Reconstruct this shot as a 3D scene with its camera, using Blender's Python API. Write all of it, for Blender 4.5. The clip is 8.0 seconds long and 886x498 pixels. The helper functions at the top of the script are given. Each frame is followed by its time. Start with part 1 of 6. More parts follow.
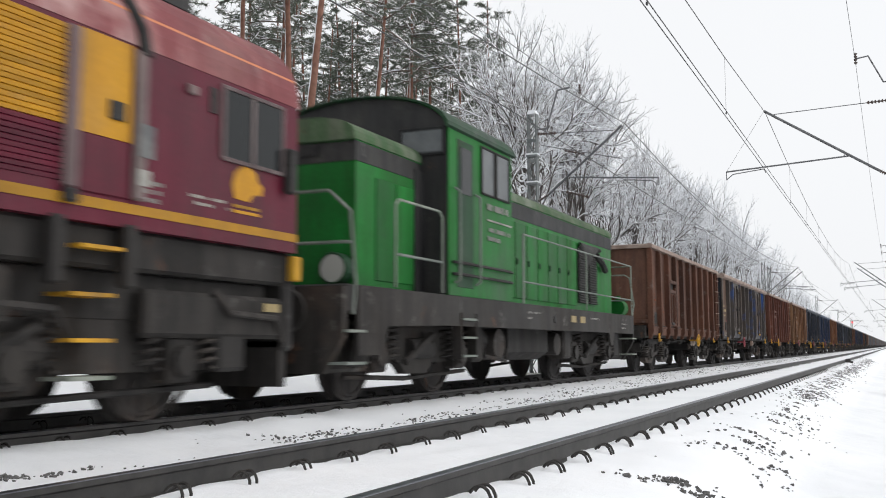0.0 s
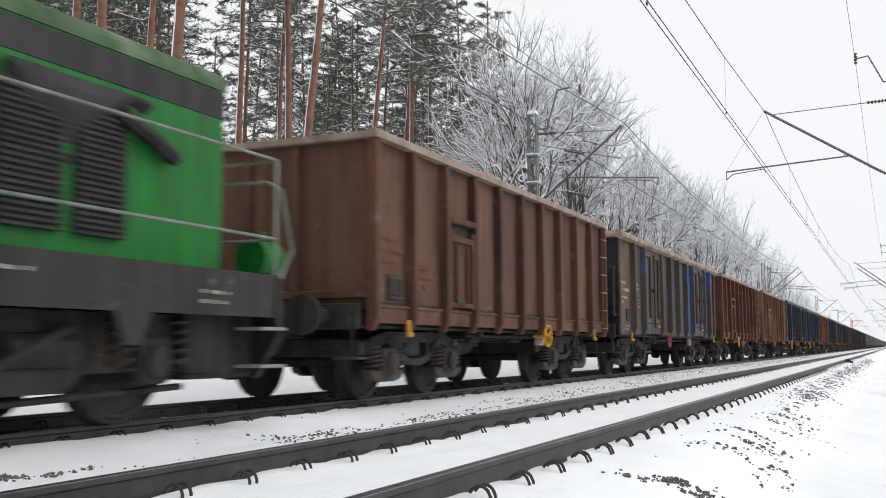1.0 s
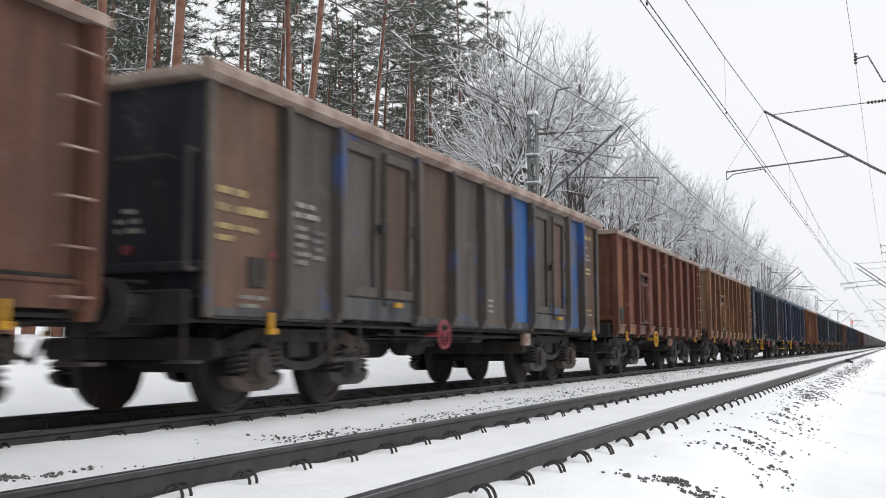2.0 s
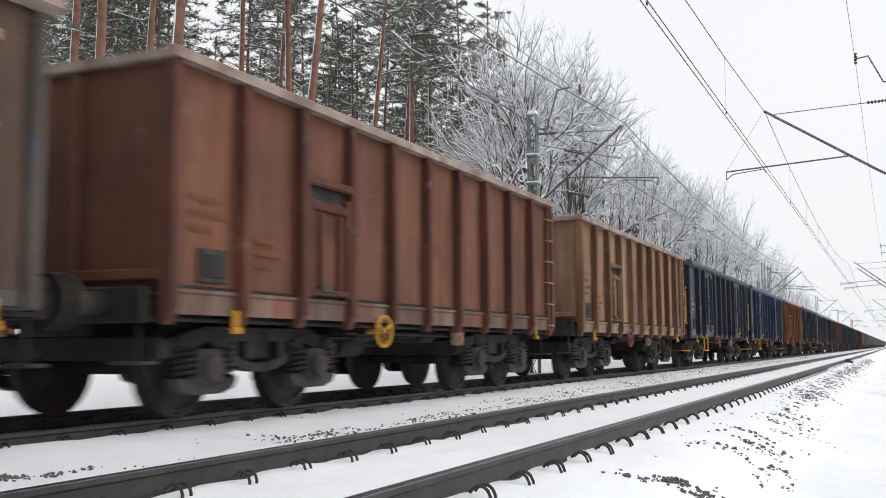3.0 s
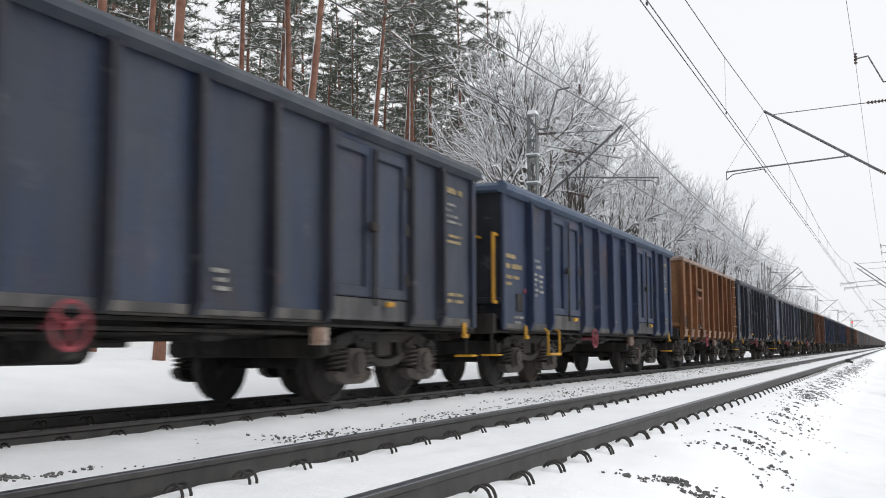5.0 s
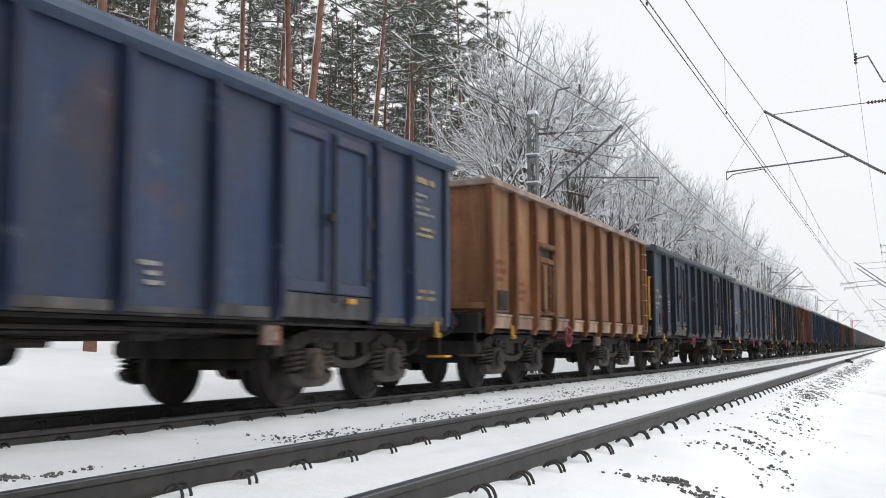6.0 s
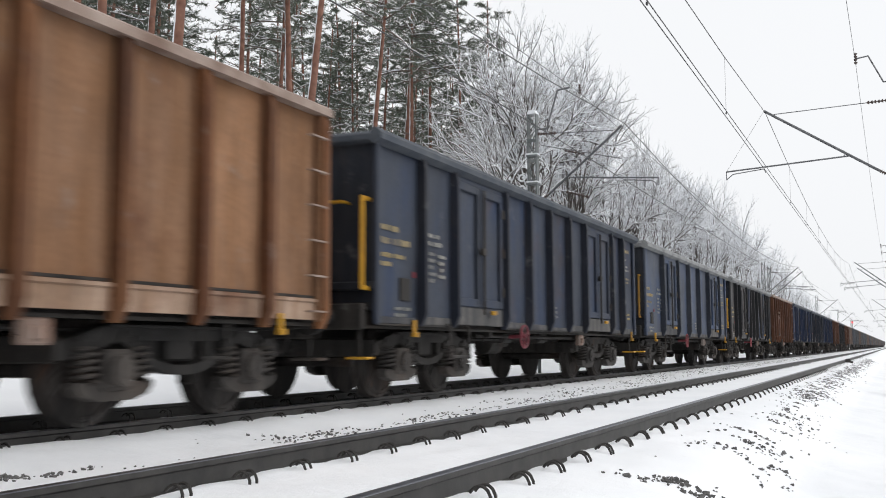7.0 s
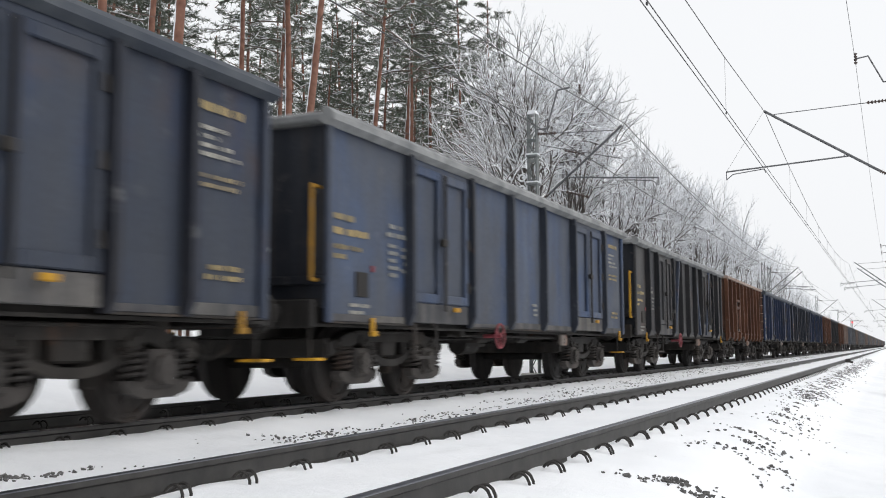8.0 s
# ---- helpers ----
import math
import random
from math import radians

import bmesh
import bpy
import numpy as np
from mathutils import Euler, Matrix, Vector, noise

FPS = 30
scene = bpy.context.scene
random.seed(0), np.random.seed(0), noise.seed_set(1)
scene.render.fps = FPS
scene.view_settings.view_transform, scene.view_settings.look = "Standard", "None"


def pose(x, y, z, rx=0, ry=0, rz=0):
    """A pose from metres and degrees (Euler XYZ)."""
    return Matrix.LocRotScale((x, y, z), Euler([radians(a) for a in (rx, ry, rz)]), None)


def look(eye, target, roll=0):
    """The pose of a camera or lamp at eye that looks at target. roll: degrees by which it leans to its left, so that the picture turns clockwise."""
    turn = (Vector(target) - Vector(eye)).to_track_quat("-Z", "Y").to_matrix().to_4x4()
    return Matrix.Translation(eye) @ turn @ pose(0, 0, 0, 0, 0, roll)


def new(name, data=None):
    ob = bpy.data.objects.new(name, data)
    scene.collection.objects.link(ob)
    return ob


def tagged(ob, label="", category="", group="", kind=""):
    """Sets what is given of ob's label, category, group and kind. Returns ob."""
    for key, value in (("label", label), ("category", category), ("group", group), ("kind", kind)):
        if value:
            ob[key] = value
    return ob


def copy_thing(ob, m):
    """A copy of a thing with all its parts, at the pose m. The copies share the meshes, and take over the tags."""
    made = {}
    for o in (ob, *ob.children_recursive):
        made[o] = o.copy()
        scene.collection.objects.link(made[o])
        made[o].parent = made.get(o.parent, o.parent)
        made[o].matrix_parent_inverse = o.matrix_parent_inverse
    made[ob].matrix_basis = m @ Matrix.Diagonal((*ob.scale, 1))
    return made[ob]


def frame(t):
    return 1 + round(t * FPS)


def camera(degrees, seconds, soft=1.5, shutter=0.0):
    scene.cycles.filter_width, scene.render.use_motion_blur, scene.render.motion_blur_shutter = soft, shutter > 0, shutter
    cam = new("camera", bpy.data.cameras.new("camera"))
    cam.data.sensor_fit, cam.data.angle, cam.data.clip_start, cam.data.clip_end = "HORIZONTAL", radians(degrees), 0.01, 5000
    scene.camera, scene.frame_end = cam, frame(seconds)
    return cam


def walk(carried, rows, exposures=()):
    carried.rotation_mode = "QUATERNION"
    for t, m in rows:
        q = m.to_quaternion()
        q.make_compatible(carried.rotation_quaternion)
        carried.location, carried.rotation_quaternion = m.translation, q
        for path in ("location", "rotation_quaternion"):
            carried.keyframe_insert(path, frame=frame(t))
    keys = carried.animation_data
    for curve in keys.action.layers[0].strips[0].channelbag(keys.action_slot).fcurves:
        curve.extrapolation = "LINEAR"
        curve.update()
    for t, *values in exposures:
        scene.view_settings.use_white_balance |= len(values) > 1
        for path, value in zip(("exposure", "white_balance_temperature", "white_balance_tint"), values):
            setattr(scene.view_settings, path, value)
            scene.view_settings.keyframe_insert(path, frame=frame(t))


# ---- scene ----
cam = camera(48.26, 8.0, soft=1.0, shutter=0.28)
EYE = pose(0, 0, 0.645, 95.632, 0, 24.42) @ pose(0, 0, 0, 0, 0, -0.11)
walk(cam, [(0.0, EYE), (8.0, EYE)], exposures=[(0.0, 0.04), (8.0, 0.04)])

# ---- light: an even overcast sky, a weak wide sun behind it ----
SUN_ELEV, SUN_ROT = radians(36), radians(60)
world = bpy.data.worlds.new("overcast")
scene.world = world
world.use_nodes = True
wn, wl = world.node_tree.nodes, world.node_tree.links
sky = wn.new("ShaderNodeTexSky")
sky.sky_type, sky.sun_disc = "NISHITA", False
sky.sun_elevation, sky.sun_rotation = SUN_ELEV, SUN_ROT
sky.air_density, sky.dust_density = 1.0, 6.0
grey = wn.new("ShaderNodeHueSaturation")
grey.inputs["Saturation"].default_value = 0.12
wl.new(sky.outputs["Color"], grey.inputs["Color"])
cloud = wn.new("ShaderNodeMix")
cloud.data_type = "RGBA"
cloud.inputs["Factor"].default_value = 0.86
cloud.inputs["B"].default_value = (9.95, 10.1, 10.35, 1)
wl.new(grey.outputs["Color"], cloud.inputs["A"])
wl.new(cloud.outputs["Result"], wn["Background"].inputs["Color"])
wn["Background"].inputs["Strength"].default_value = 0.1
sun = new("sun", bpy.data.lights.new("sun", "SUN"))
sun.data.energy, sun.data.angle, sun.data.color = 1.0, radians(40), (1.0, 0.98, 0.95)
sun.matrix_world = look((52, 30, 44), (0, 0, 0))


# ---- materials ----
def mat(name, rough=0.7, metal=0.0):
    m = bpy.data.materials.new(name)
    m.use_nodes = True
    b = m.node_tree.nodes["Principled BSDF"]
    b.inputs["Roughness"].default_value, b.inputs["Metallic"].default_value = rough, metal
    return m, m.node_tree.nodes, m.node_tree.links, b


def coords(N, L, scale=(1, 1, 1), shift=40.0):
    """Object coordinates, moved by a random amount from object to object."""
    tc, oi = N.new("ShaderNodeTexCoord"), N.new("ShaderNodeObjectInfo")
    mul, add, mp = N.new("ShaderNodeMath"), N.new("ShaderNodeVectorMath"), N.new("ShaderNodeMapping")
    mul.operation, mul.inputs[1].default_value = "MULTIPLY", shift
    L.new(oi.outputs["Random"], mul.inputs[0])
    L.new(tc.outputs["Object"], add.inputs[0])
    L.new(mul.outputs[0], add.inputs[1])
    L.new(add.outputs[0], mp.inputs["Vector"])
    mp.inputs["Scale"].default_value = scale
    return mp.outputs["Vector"]


def noise_tex(N, L, vec, scale, detail=5.0, rough=0.55):
    n = N.new("ShaderNodeTexNoise")
    n.inputs["Scale"].default_value, n.inputs["Detail"].default_value, n.inputs["Roughness"].default_value = scale, detail, rough
    L.new(vec, n.inputs["Vector"])
    return n.outputs["Fac"]


def ramp(N, L, fac, lo, hi, a=0.0, b=1.0):
    r = N.new("ShaderNodeMapRange")
    r.inputs["From Min"].default_value, r.inputs["From Max"].default_value = lo, hi
    r.inputs["To Min"].default_value, r.inputs["To Max"].default_value = a, b
    L.new(fac, r.inputs["Value"])
    return r.outputs["Result"]


def blend(N, L, fac, a, b, mode="MIX"):
    x = N.new("ShaderNodeMix")
    x.data_type, x.blend_type = "RGBA", mode
    for socket, v in ((x.inputs["Factor"], fac), (x.inputs["A"], a), (x.inputs["B"], b)):
        if isinstance(v, (int, float)):
            socket.default_value = v
        elif isinstance(v, tuple):
            socket.default_value = (*v, 1)
        else:
            L.new(v, socket)
    return x.outputs["Result"]


def bump(N, L, b, height, strength=0.3, dist=0.01):
    n = N.new("ShaderNodeBump")
    n.inputs["Strength"].default_value, n.inputs["Distance"].default_value = strength, dist
    L.new(height, n.inputs["Height"])
    L.new(n.outputs["Normal"], b.inputs["Normal"])


def weathered(name, base, second, rust, rust_amount=0.4, rough=0.62, metal=0.0, dirt=(0.05, 0.045, 0.04), dirt_amount=0.5, big=0.7, scuffs=0.55, soot=None):
    """Old paint: two tones in streaks, rust in patches, grime, fine grain."""
    m, N, L, b = mat(name, rough, metal)
    v = coords(N, L)
    streak = noise_tex(N, L, coords(N, L, (2.6, 2.6, 0.3)), 1.6, 6)
    patch = noise_tex(N, L, v, big, 7, 0.62)
    fine = noise_tex(N, L, v, 22, 4)
    c = blend(N, L, ramp(N, L, streak, 0.42, 0.60), base, second)
    c = blend(N, L, ramp(N, L, patch, 0.62 - 0.2 * rust_amount, 0.74 - 0.1 * rust_amount), c, rust)
    drips = noise_tex(N, L, coords(N, L, (5.0, 5.0, 0.5), 13.0), 1.3, 5)
    c = blend(N, L, ramp(N, L, drips, 0.5, 0.8, 0.0, dirt_amount), c, dirt)
    scuff = noise_tex(N, L, coords(N, L, (1.0, 1.0, 1.0), 71.0), 3.2, 8, 0.7)
    pale = blend(N, L, 0.5, c, (0.30, 0.29, 0.28))
    c = blend(N, L, ramp(N, L, scuff, 0.60, 0.72, 0.0, scuffs), c, pale)
    c = blend(N, L, 1.0, c, blend(N, L, ramp(N, L, patch, 0.3, 0.7), (0.66, 0.66, 0.66), (1.32, 1.32, 1.32)), "MULTIPLY")
    spots = noise_tex(N, L, coords(N, L, (1.0, 1.0, 0.6), 23.0), 2.1, 9, 0.72)
    c = blend(N, L, ramp(N, L, spots, 0.64, 0.71, 0.0, scuffs * 1.2), c, (0.115, 0.05, 0.026))
    if soot:
        film = noise_tex(N, L, coords(N, L, (1.0, 0.8, 0.42), 57.0), 1.1, 7, 0.6)
        c = blend(N, L, ramp(N, L, film, 0.33, 0.56, 0.0, soot[1]), c, soot[0])
    each = N.new("ShaderNodeObjectInfo")
    c = blend(N, L, 1.0, c, blend(N, L, each.outputs["Random"], (0.80, 0.82, 0.86), (1.16, 1.14, 1.12)), "MULTIPLY")
    c = blend(N, L, 1.0, c, blend(N, L, fine, (0.7, 0.7, 0.7), (1.25, 1.25, 1.25)), "MULTIPLY")
    L.new(c, b.inputs["Base Color"])
    b.inputs["Specular IOR Level"].default_value = 0.25
    L.new(ramp(N, L, patch, 0.3, 0.7, rough - 0.12, rough + 0.2), b.inputs["Roughness"])
    bump(N, L, b, fine, 0.25, 0.004)
    return m


def plain(name, a, b_, scale=8.0, rough=0.7, metal=0.0, relief=0.3, dist=0.01):
    m, N, L, b = mat(name, rough, metal)
    v = coords(N, L)
    n1, n2 = noise_tex(N, L, v, scale, 6), noise_tex(N, L, v, scale * 6, 3)
    c = blend(N, L, ramp(N, L, n1, 0.35, 0.65), a, b_)
    c = blend(N, L, 1.0, c, blend(N, L, n2, (0.8, 0.8, 0.8), (1.15, 1.15, 1.15)), "MULTIPLY")
    L.new(c, b.inputs["Base Color"])
    bump(N, L, b, n2, relief, dist)
    return m


def snowed(name, a, b_, scale, lo, hi, rough=0.85, snow=(0.82, 0.84, 0.87), wind=(0.0, 0.0, 1.0)):
    """Bark or metal with snow lying on what faces up, or plastered on by the wind."""
    m, N, L, b = mat(name, rough)
    v = coords(N, L)
    n1, n2 = noise_tex(N, L, v, scale, 5), noise_tex(N, L, v, 1.7, 3)
    c = blend(N, L, ramp(N, L, n1, 0.35, 0.65), a, b_)
    g, s = N.new("ShaderNodeNewGeometry"), N.new("ShaderNodeVectorMath")
    s.operation, s.inputs[1].default_value = "DOT_PRODUCT", Vector(wind).normalized()
    L.new(g.outputs["Normal"], s.inputs[0])
    add = N.new("ShaderNodeMath")
    add.operation = "MULTIPLY_ADD"
    add.inputs[1].default_value = 0.9
    L.new(n2, add.inputs[0])
    L.new(s.outputs["Value"], add.inputs[2])
    c = blend(N, L, ramp(N, L, add.outputs[0], lo, hi), c, snow)
    L.new(c, b.inputs["Base Color"])
    bump(N, L, b, n1, 0.4, 0.01)
    return m


def snow_mat():
    m, N, L, b = mat("snow", 0.65)
    v = coords(N, L, shift=0.0)
    n1, n2, n3 = noise_tex(N, L, v, 0.6, 6), noise_tex(N, L, v, 9, 6), noise_tex(N, L, v, 70, 3)
    c = blend(N, L, ramp(N, L, n1, 0.3, 0.7), (0.80, 0.815, 0.84), (0.885, 0.893, 0.91))
    c = blend(N, L, ramp(N, L, n2, 0.62, 0.85, 0.0, 0.35), c, (0.72, 0.72, 0.73))
    L.new(c, b.inputs["Base Color"])
    hgt = N.new("ShaderNodeMath")
    hgt.operation = "MULTIPLY_ADD"
    hgt.inputs[1].default_value = 0.3
    L.new(n3, hgt.inputs[0])
    L.new(n2, hgt.inputs[2])
    bump(N, L, b, hgt.outputs[0], 0.35, 0.03)
    return m


SNOW = snow_mat()
STONE = plain("ballast_stone", (0.06, 0.058, 0.058), (0.17, 0.165, 0.16), 9, 0.85)
RAIL_SIDE = plain("rail_web_steel", (0.011, 0.0103, 0.0098), (0.030, 0.0275, 0.0255), 5, 0.6, 0.0, 0.2, 0.003)
RAIL_TOP = plain("worn_rail_head", (0.10, 0.105, 0.125), (0.17, 0.175, 0.20), 4, 0.38, 0.9, 0.05, 0.001)
CLIP = plain("clip_steel", (0.025, 0.023, 0.022), (0.06, 0.055, 0.05), 30, 0.55, 0.5)
GRIME = weathered("grimy_underframe", (0.016, 0.0145, 0.0135), (0.032, 0.029, 0.0265), (0.045, 0.033, 0.026), 0.25, 0.75)
GRIME_LIGHT = weathered("dusty_axle_box", (0.033, 0.030, 0.028), (0.062, 0.055, 0.050), (0.06, 0.04, 0.03), 0.3, 0.8)
WHEEL = weathered("wheel_steel", (0.024, 0.022, 0.021), (0.045, 0.04, 0.038), (0.045, 0.032, 0.025), 0.3, 0.7)
TREAD = plain("polished_tread", (0.30, 0.30, 0.31), (0.4, 0.4, 0.41), 6, 0.3, 0.9, 0.05, 0.001)
YELLOW = weathered("yellow_paint", (0.60, 0.32, 0.02), (0.45, 0.23, 0.02), (0.16, 0.09, 0.03), 0.45, 0.55)
RUSTY_BOX = weathered("rust_stained_box", (0.20, 0.115, 0.08), (0.32, 0.28, 0.25), (0.16, 0.06, 0.03), 0.6, 0.75)
PINK = weathered("faded_red_paint", (0.24, 0.045, 0.058), (0.20, 0.05, 0.062), (0.09, 0.035, 0.03), 0.3, 0.6)
LETTER = weathered("faded_white_lettering", (0.36, 0.35, 0.31), (0.25, 0.245, 0.22), (0.10, 0.10, 0.10), 0.6, 0.7)
LETTER_Y = weathered("faded_yellow_lettering", (0.42, 0.32, 0.15), (0.3, 0.24, 0.13), (0.11, 0.10, 0.085), 0.6, 0.7)
RUST_LETTER = weathered("orange_rust_lettering", (0.20, 0.07, 0.035), (0.17, 0.06, 0.03), (0.11, 0.045, 0.03), 0.7, 0.8)
WORN_LOW = weathered("scuffed_lower_sheet", (0.06, 0.06, 0.062), (0.11, 0.105, 0.10), (0.035, 0.036, 0.045), 0.5, 0.8)
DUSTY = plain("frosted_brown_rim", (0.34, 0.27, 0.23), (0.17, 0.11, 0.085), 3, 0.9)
BARK_PINE = snowed("pine_bark", (0.14, 0.062, 0.042), (0.235, 0.115, 0.078), 4, 1.16, 1.28, wind=(-0.62, -0.42, 0.1))
BARK_GREY = snowed("pine_bark_lower", (0.10, 0.075, 0.065), (0.20, 0.13, 0.10), 5, 0.95, 1.2)
BOUGH = snowed("bough_wood", (0.09, 0.07, 0.06), (0.16, 0.12, 0.10), 6, 0.85, 1.2)
TWIG = snowed("snowy_bark", (0.06, 0.052, 0.047), (0.12, 0.105, 0.095), 5, 0.5, 0.7)
FINE_TWIG = snowed("frosted_twigs", (0.19, 0.172, 0.165), (0.30, 0.28, 0.27), 5, 0.05, 0.35)
# snowy twigs of the far trees, whitened further to paint in the haze
HAZED_TWIG = snowed("hazed_snowy_twigs", (0.26, 0.24, 0.23), (0.38, 0.36, 0.35), 5, 0.0, 0.35)
NEEDLE = plain("pine_needles", (0.11, 0.13, 0.10), (0.18, 0.20, 0.165), 0.8, 0.85)
SNOW_CLUMP = plain("snow_on_boughs", (0.80, 0.82, 0.85), (0.88, 0.89, 0.91), 3, 0.8)
MAST = snowed("galvanised_mast", (0.10, 0.112, 0.112), (0.175, 0.188, 0.185), 3, 1.0, 1.3, 0.6)
WIRE = plain("bronze_wire", (0.05, 0.05, 0.054), (0.09, 0.09, 0.094), 8, 0.7)
TUBE = plain("cantilever_tube", (0.13, 0.135, 0.14), (0.2, 0.2, 0.21), 6, 0.5, 0.6)
INSUL = plain("brown_insulator", (0.05, 0.035, 0.03), (0.09, 0.06, 0.05), 8, 0.3)
CONCRETE = plain("concrete_sleeper", (0.38, 0.37, 0.35), (0.5, 0.49, 0.47), 7, 0.85)


# ---- mesh helpers ----
def part(name, bm, material, parent=None, label="", smooth=False, place=None):
    """One mesh object from a bmesh, under its thing."""
    me = bm
    if isinstance(bm, bmesh.types.BMesh):
        me = bpy.data.meshes.new(name)
        bm.normal_update()
        bm.to_mesh(me)
        bm.free()
    if material and not me.materials:
        me.materials.append(material)
    if smooth:
        for p in me.polygons:
            p.use_smooth = True
    ob = new(name, me)
    if parent:
        ob.parent = parent
    if place:
        ob.matrix_basis = place
    if label:
        tagged(ob, label)
    return ob


def thing(name, label, category, group="", kind="", at=None):
    ob = new(name)
    ob.empty_display_size = 0.3
    if at:
        ob.matrix_basis = at
    return tagged(ob, label, category, group, kind)


def box(bm, x0, x1, y0, y1, z0, z1, bevel=0.0):
    m = Matrix.LocRotScale(((x0 + x1) / 2, (y0 + y1) / 2, (z0 + z1) / 2), None, (abs(x1 - x0), abs(y1 - y0), abs(z1 - z0)))
    vs = bmesh.ops.create_cube(bm, size=1, matrix=m)["verts"]
    if bevel:
        es = list({e for v in vs for e in v.link_edges})
        bmesh.ops.bevel(bm, geom=es, offset=bevel, segments=1, affect="EDGES")
    return bm


def solid(*sizes, bevel=0.0):
    return box(bmesh.new(), *sizes, bevel)


def rod(bm, a, b, r, n=6, r2=None):
    a, b = Vector(a), Vector(b)
    d = b - a
    m = Matrix.Translation((a + b) / 2) @ d.to_track_quat("Z", "Y").to_matrix().to_4x4()
    bmesh.ops.create_cone(bm, cap_ends=True, segments=n, radius1=r, radius2=r if r2 is None else r2, depth=d.length, matrix=m)
    return bm


def pipe(bm, pts, r, n=6):
    for a, b in zip(pts, pts[1:]):
        rod(bm, a, b, r, n)
    for p in pts[1:-1]:
        bmesh.ops.create_icosphere(bm, subdivisions=1, radius=r * 1.05, matrix=Matrix.Translation(p))
    return bm


def prism(bm, pts, axis, a, b):
    """A closed outline of pairs, extruded along the axis from a to b."""
    def at(p, s):
        return {"x": (s, p[0], p[1]), "y": (p[0], s, p[1]), "z": (p[0], p[1], s)}[axis]
    lo, hi = [bm.verts.new(at(p, a)) for p in pts], [bm.verts.new(at(p, b)) for p in pts]
    n = len(pts)
    fs = [bm.faces.new(lo), bm.faces.new(hi[::-1])]
    for i in range(n):
        fs.append(bm.faces.new((lo[i], hi[i], hi[(i + 1) % n], lo[(i + 1) % n])))
    bmesh.ops.recalc_face_normals(bm, faces=fs)
    return bm


def torus(bm, centre, axis, R, r, n=18, k=6):
    """A ring about the axis x or y."""
    rings = []
    for i in range(n):
        a = 2 * math.pi * i / n
        ring = []
        for j in range(k):
            q = 2 * math.pi * j / k
            u, w = (R + r * math.cos(q)) * math.cos(a), (R + r * math.cos(q)) * math.sin(a)
            s = r * math.sin(q)
            p = (s, u, w) if axis == "x" else (u, s, w)
            ring.append(bm.verts.new(Vector(p) + Vector(centre)))
        rings.append(ring)
    for i in range(n):
        for j in range(k):
            bm.faces.new((rings[i][j], rings[(i + 1) % n][j], rings[(i + 1) % n][(j + 1) % k], rings[i][(j + 1) % k]))
    return bm


def coil(bm, base, height, R, r, turns, n=8):
    """A helical spring."""
    pts = [Vector(base) + Vector((R * math.cos(2 * math.pi * i / n), R * math.sin(2 * math.pi * i / n), height * i / (turns * n)))
           for i in range(turns * n + 1)]
    ring = []
    for i, p in enumerate(pts):
        out = Vector((p.x - base[0], p.y - base[1], 0)).normalized()
        ring.append([bm.verts.new(p + out * (r * math.cos(q)) + Vector((0, 0, r * math.sin(q)))) for q in (0.0, 2.1, 4.2)])
    for a, b in zip(ring, ring[1:]):
        for j in range(3):
            bm.faces.new((a[j], b[j], b[(j + 1) % 3], a[(j + 1) % 3]))
    return bm


# ---- ground ----
def ground_height(x, y):
    """Two ballasted tracks under snow, a shoulder down to the camera's path, a rise into the wood."""
    pts = ((-400, 3.0), (-60, 1.6), (-22, 0.9), (-14, 0.25), (-10.4, -0.42), (-9.3, -0.34), (-8.3, -0.15), (-6.18, -0.155), (-6.0, -0.086), (-5.6, -0.105), (-5.2, -0.145), (-4.95, -0.160), (-4.35, -0.15),
           (-4.0, -0.15), (-2.2, -0.13), (-1.65, -0.17), (-1.35, -0.23), (-0.75, -0.5), (0.0, -0.62), (3.0, -0.68), (8.0, -0.5), (400, 1.0))
    z = pts[-1][1]
    for (xa, za), (xb, zb) in zip(pts, pts[1:]):
        if x <= xb:
            t = max(0.0, (x - xa) / (xb - xa))
            z = za + (zb - za) * t
            break
    wild = 0.0 if -8.4 < x < -1.6 else min(1.0, min(abs(x + 8.4), abs(x + 1.6)) / 2)
    z += 0.012 * noise.noise((x * 2.3, y * 1.9, 0)) + 0.020 * noise.noise((x * 4.5, y * 3.6, 3))
    z += wild * (0.06 * noise.noise((x * 0.7, y * 0.6, 7)) + 0.14 * noise.noise((x * 0.15, y * 0.13, 9)) * min(1, abs(x + 5) / 12))
    return z


def build_ground():
    xs = list(np.concatenate([np.linspace(-500, -70, 12), np.linspace(-60, -12, 26), np.linspace(-11, 1.0, 120), np.linspace(1.4, 8, 14), np.linspace(12, 500, 12)]))
    ys = list(np.concatenate([np.linspace(-60, 1.5, 20), np.linspace(1.8, 22, 170), np.linspace(22.4, 60, 100), np.linspace(62, 200, 60), np.linspace(220, 1600, 25)]))
    verts = [(x, y, ground_height(x, y)) for y in ys for x in xs]
    n = len(xs)
    faces = [(j * n + i, j * n + i + 1, (j + 1) * n + i + 1, (j + 1) * n + i) for j in range(len(ys) - 1) for i in range(n - 1)]
    me = bpy.data.meshes.new("ground")
    me.from_pydata(verts, [], faces)
    ob = part("ground", me, SNOW, smooth=True)
    return tagged(ob, "fresh white snow covering ballast, verge and forest floor", "snow", kind="structure")


ground = build_ground()

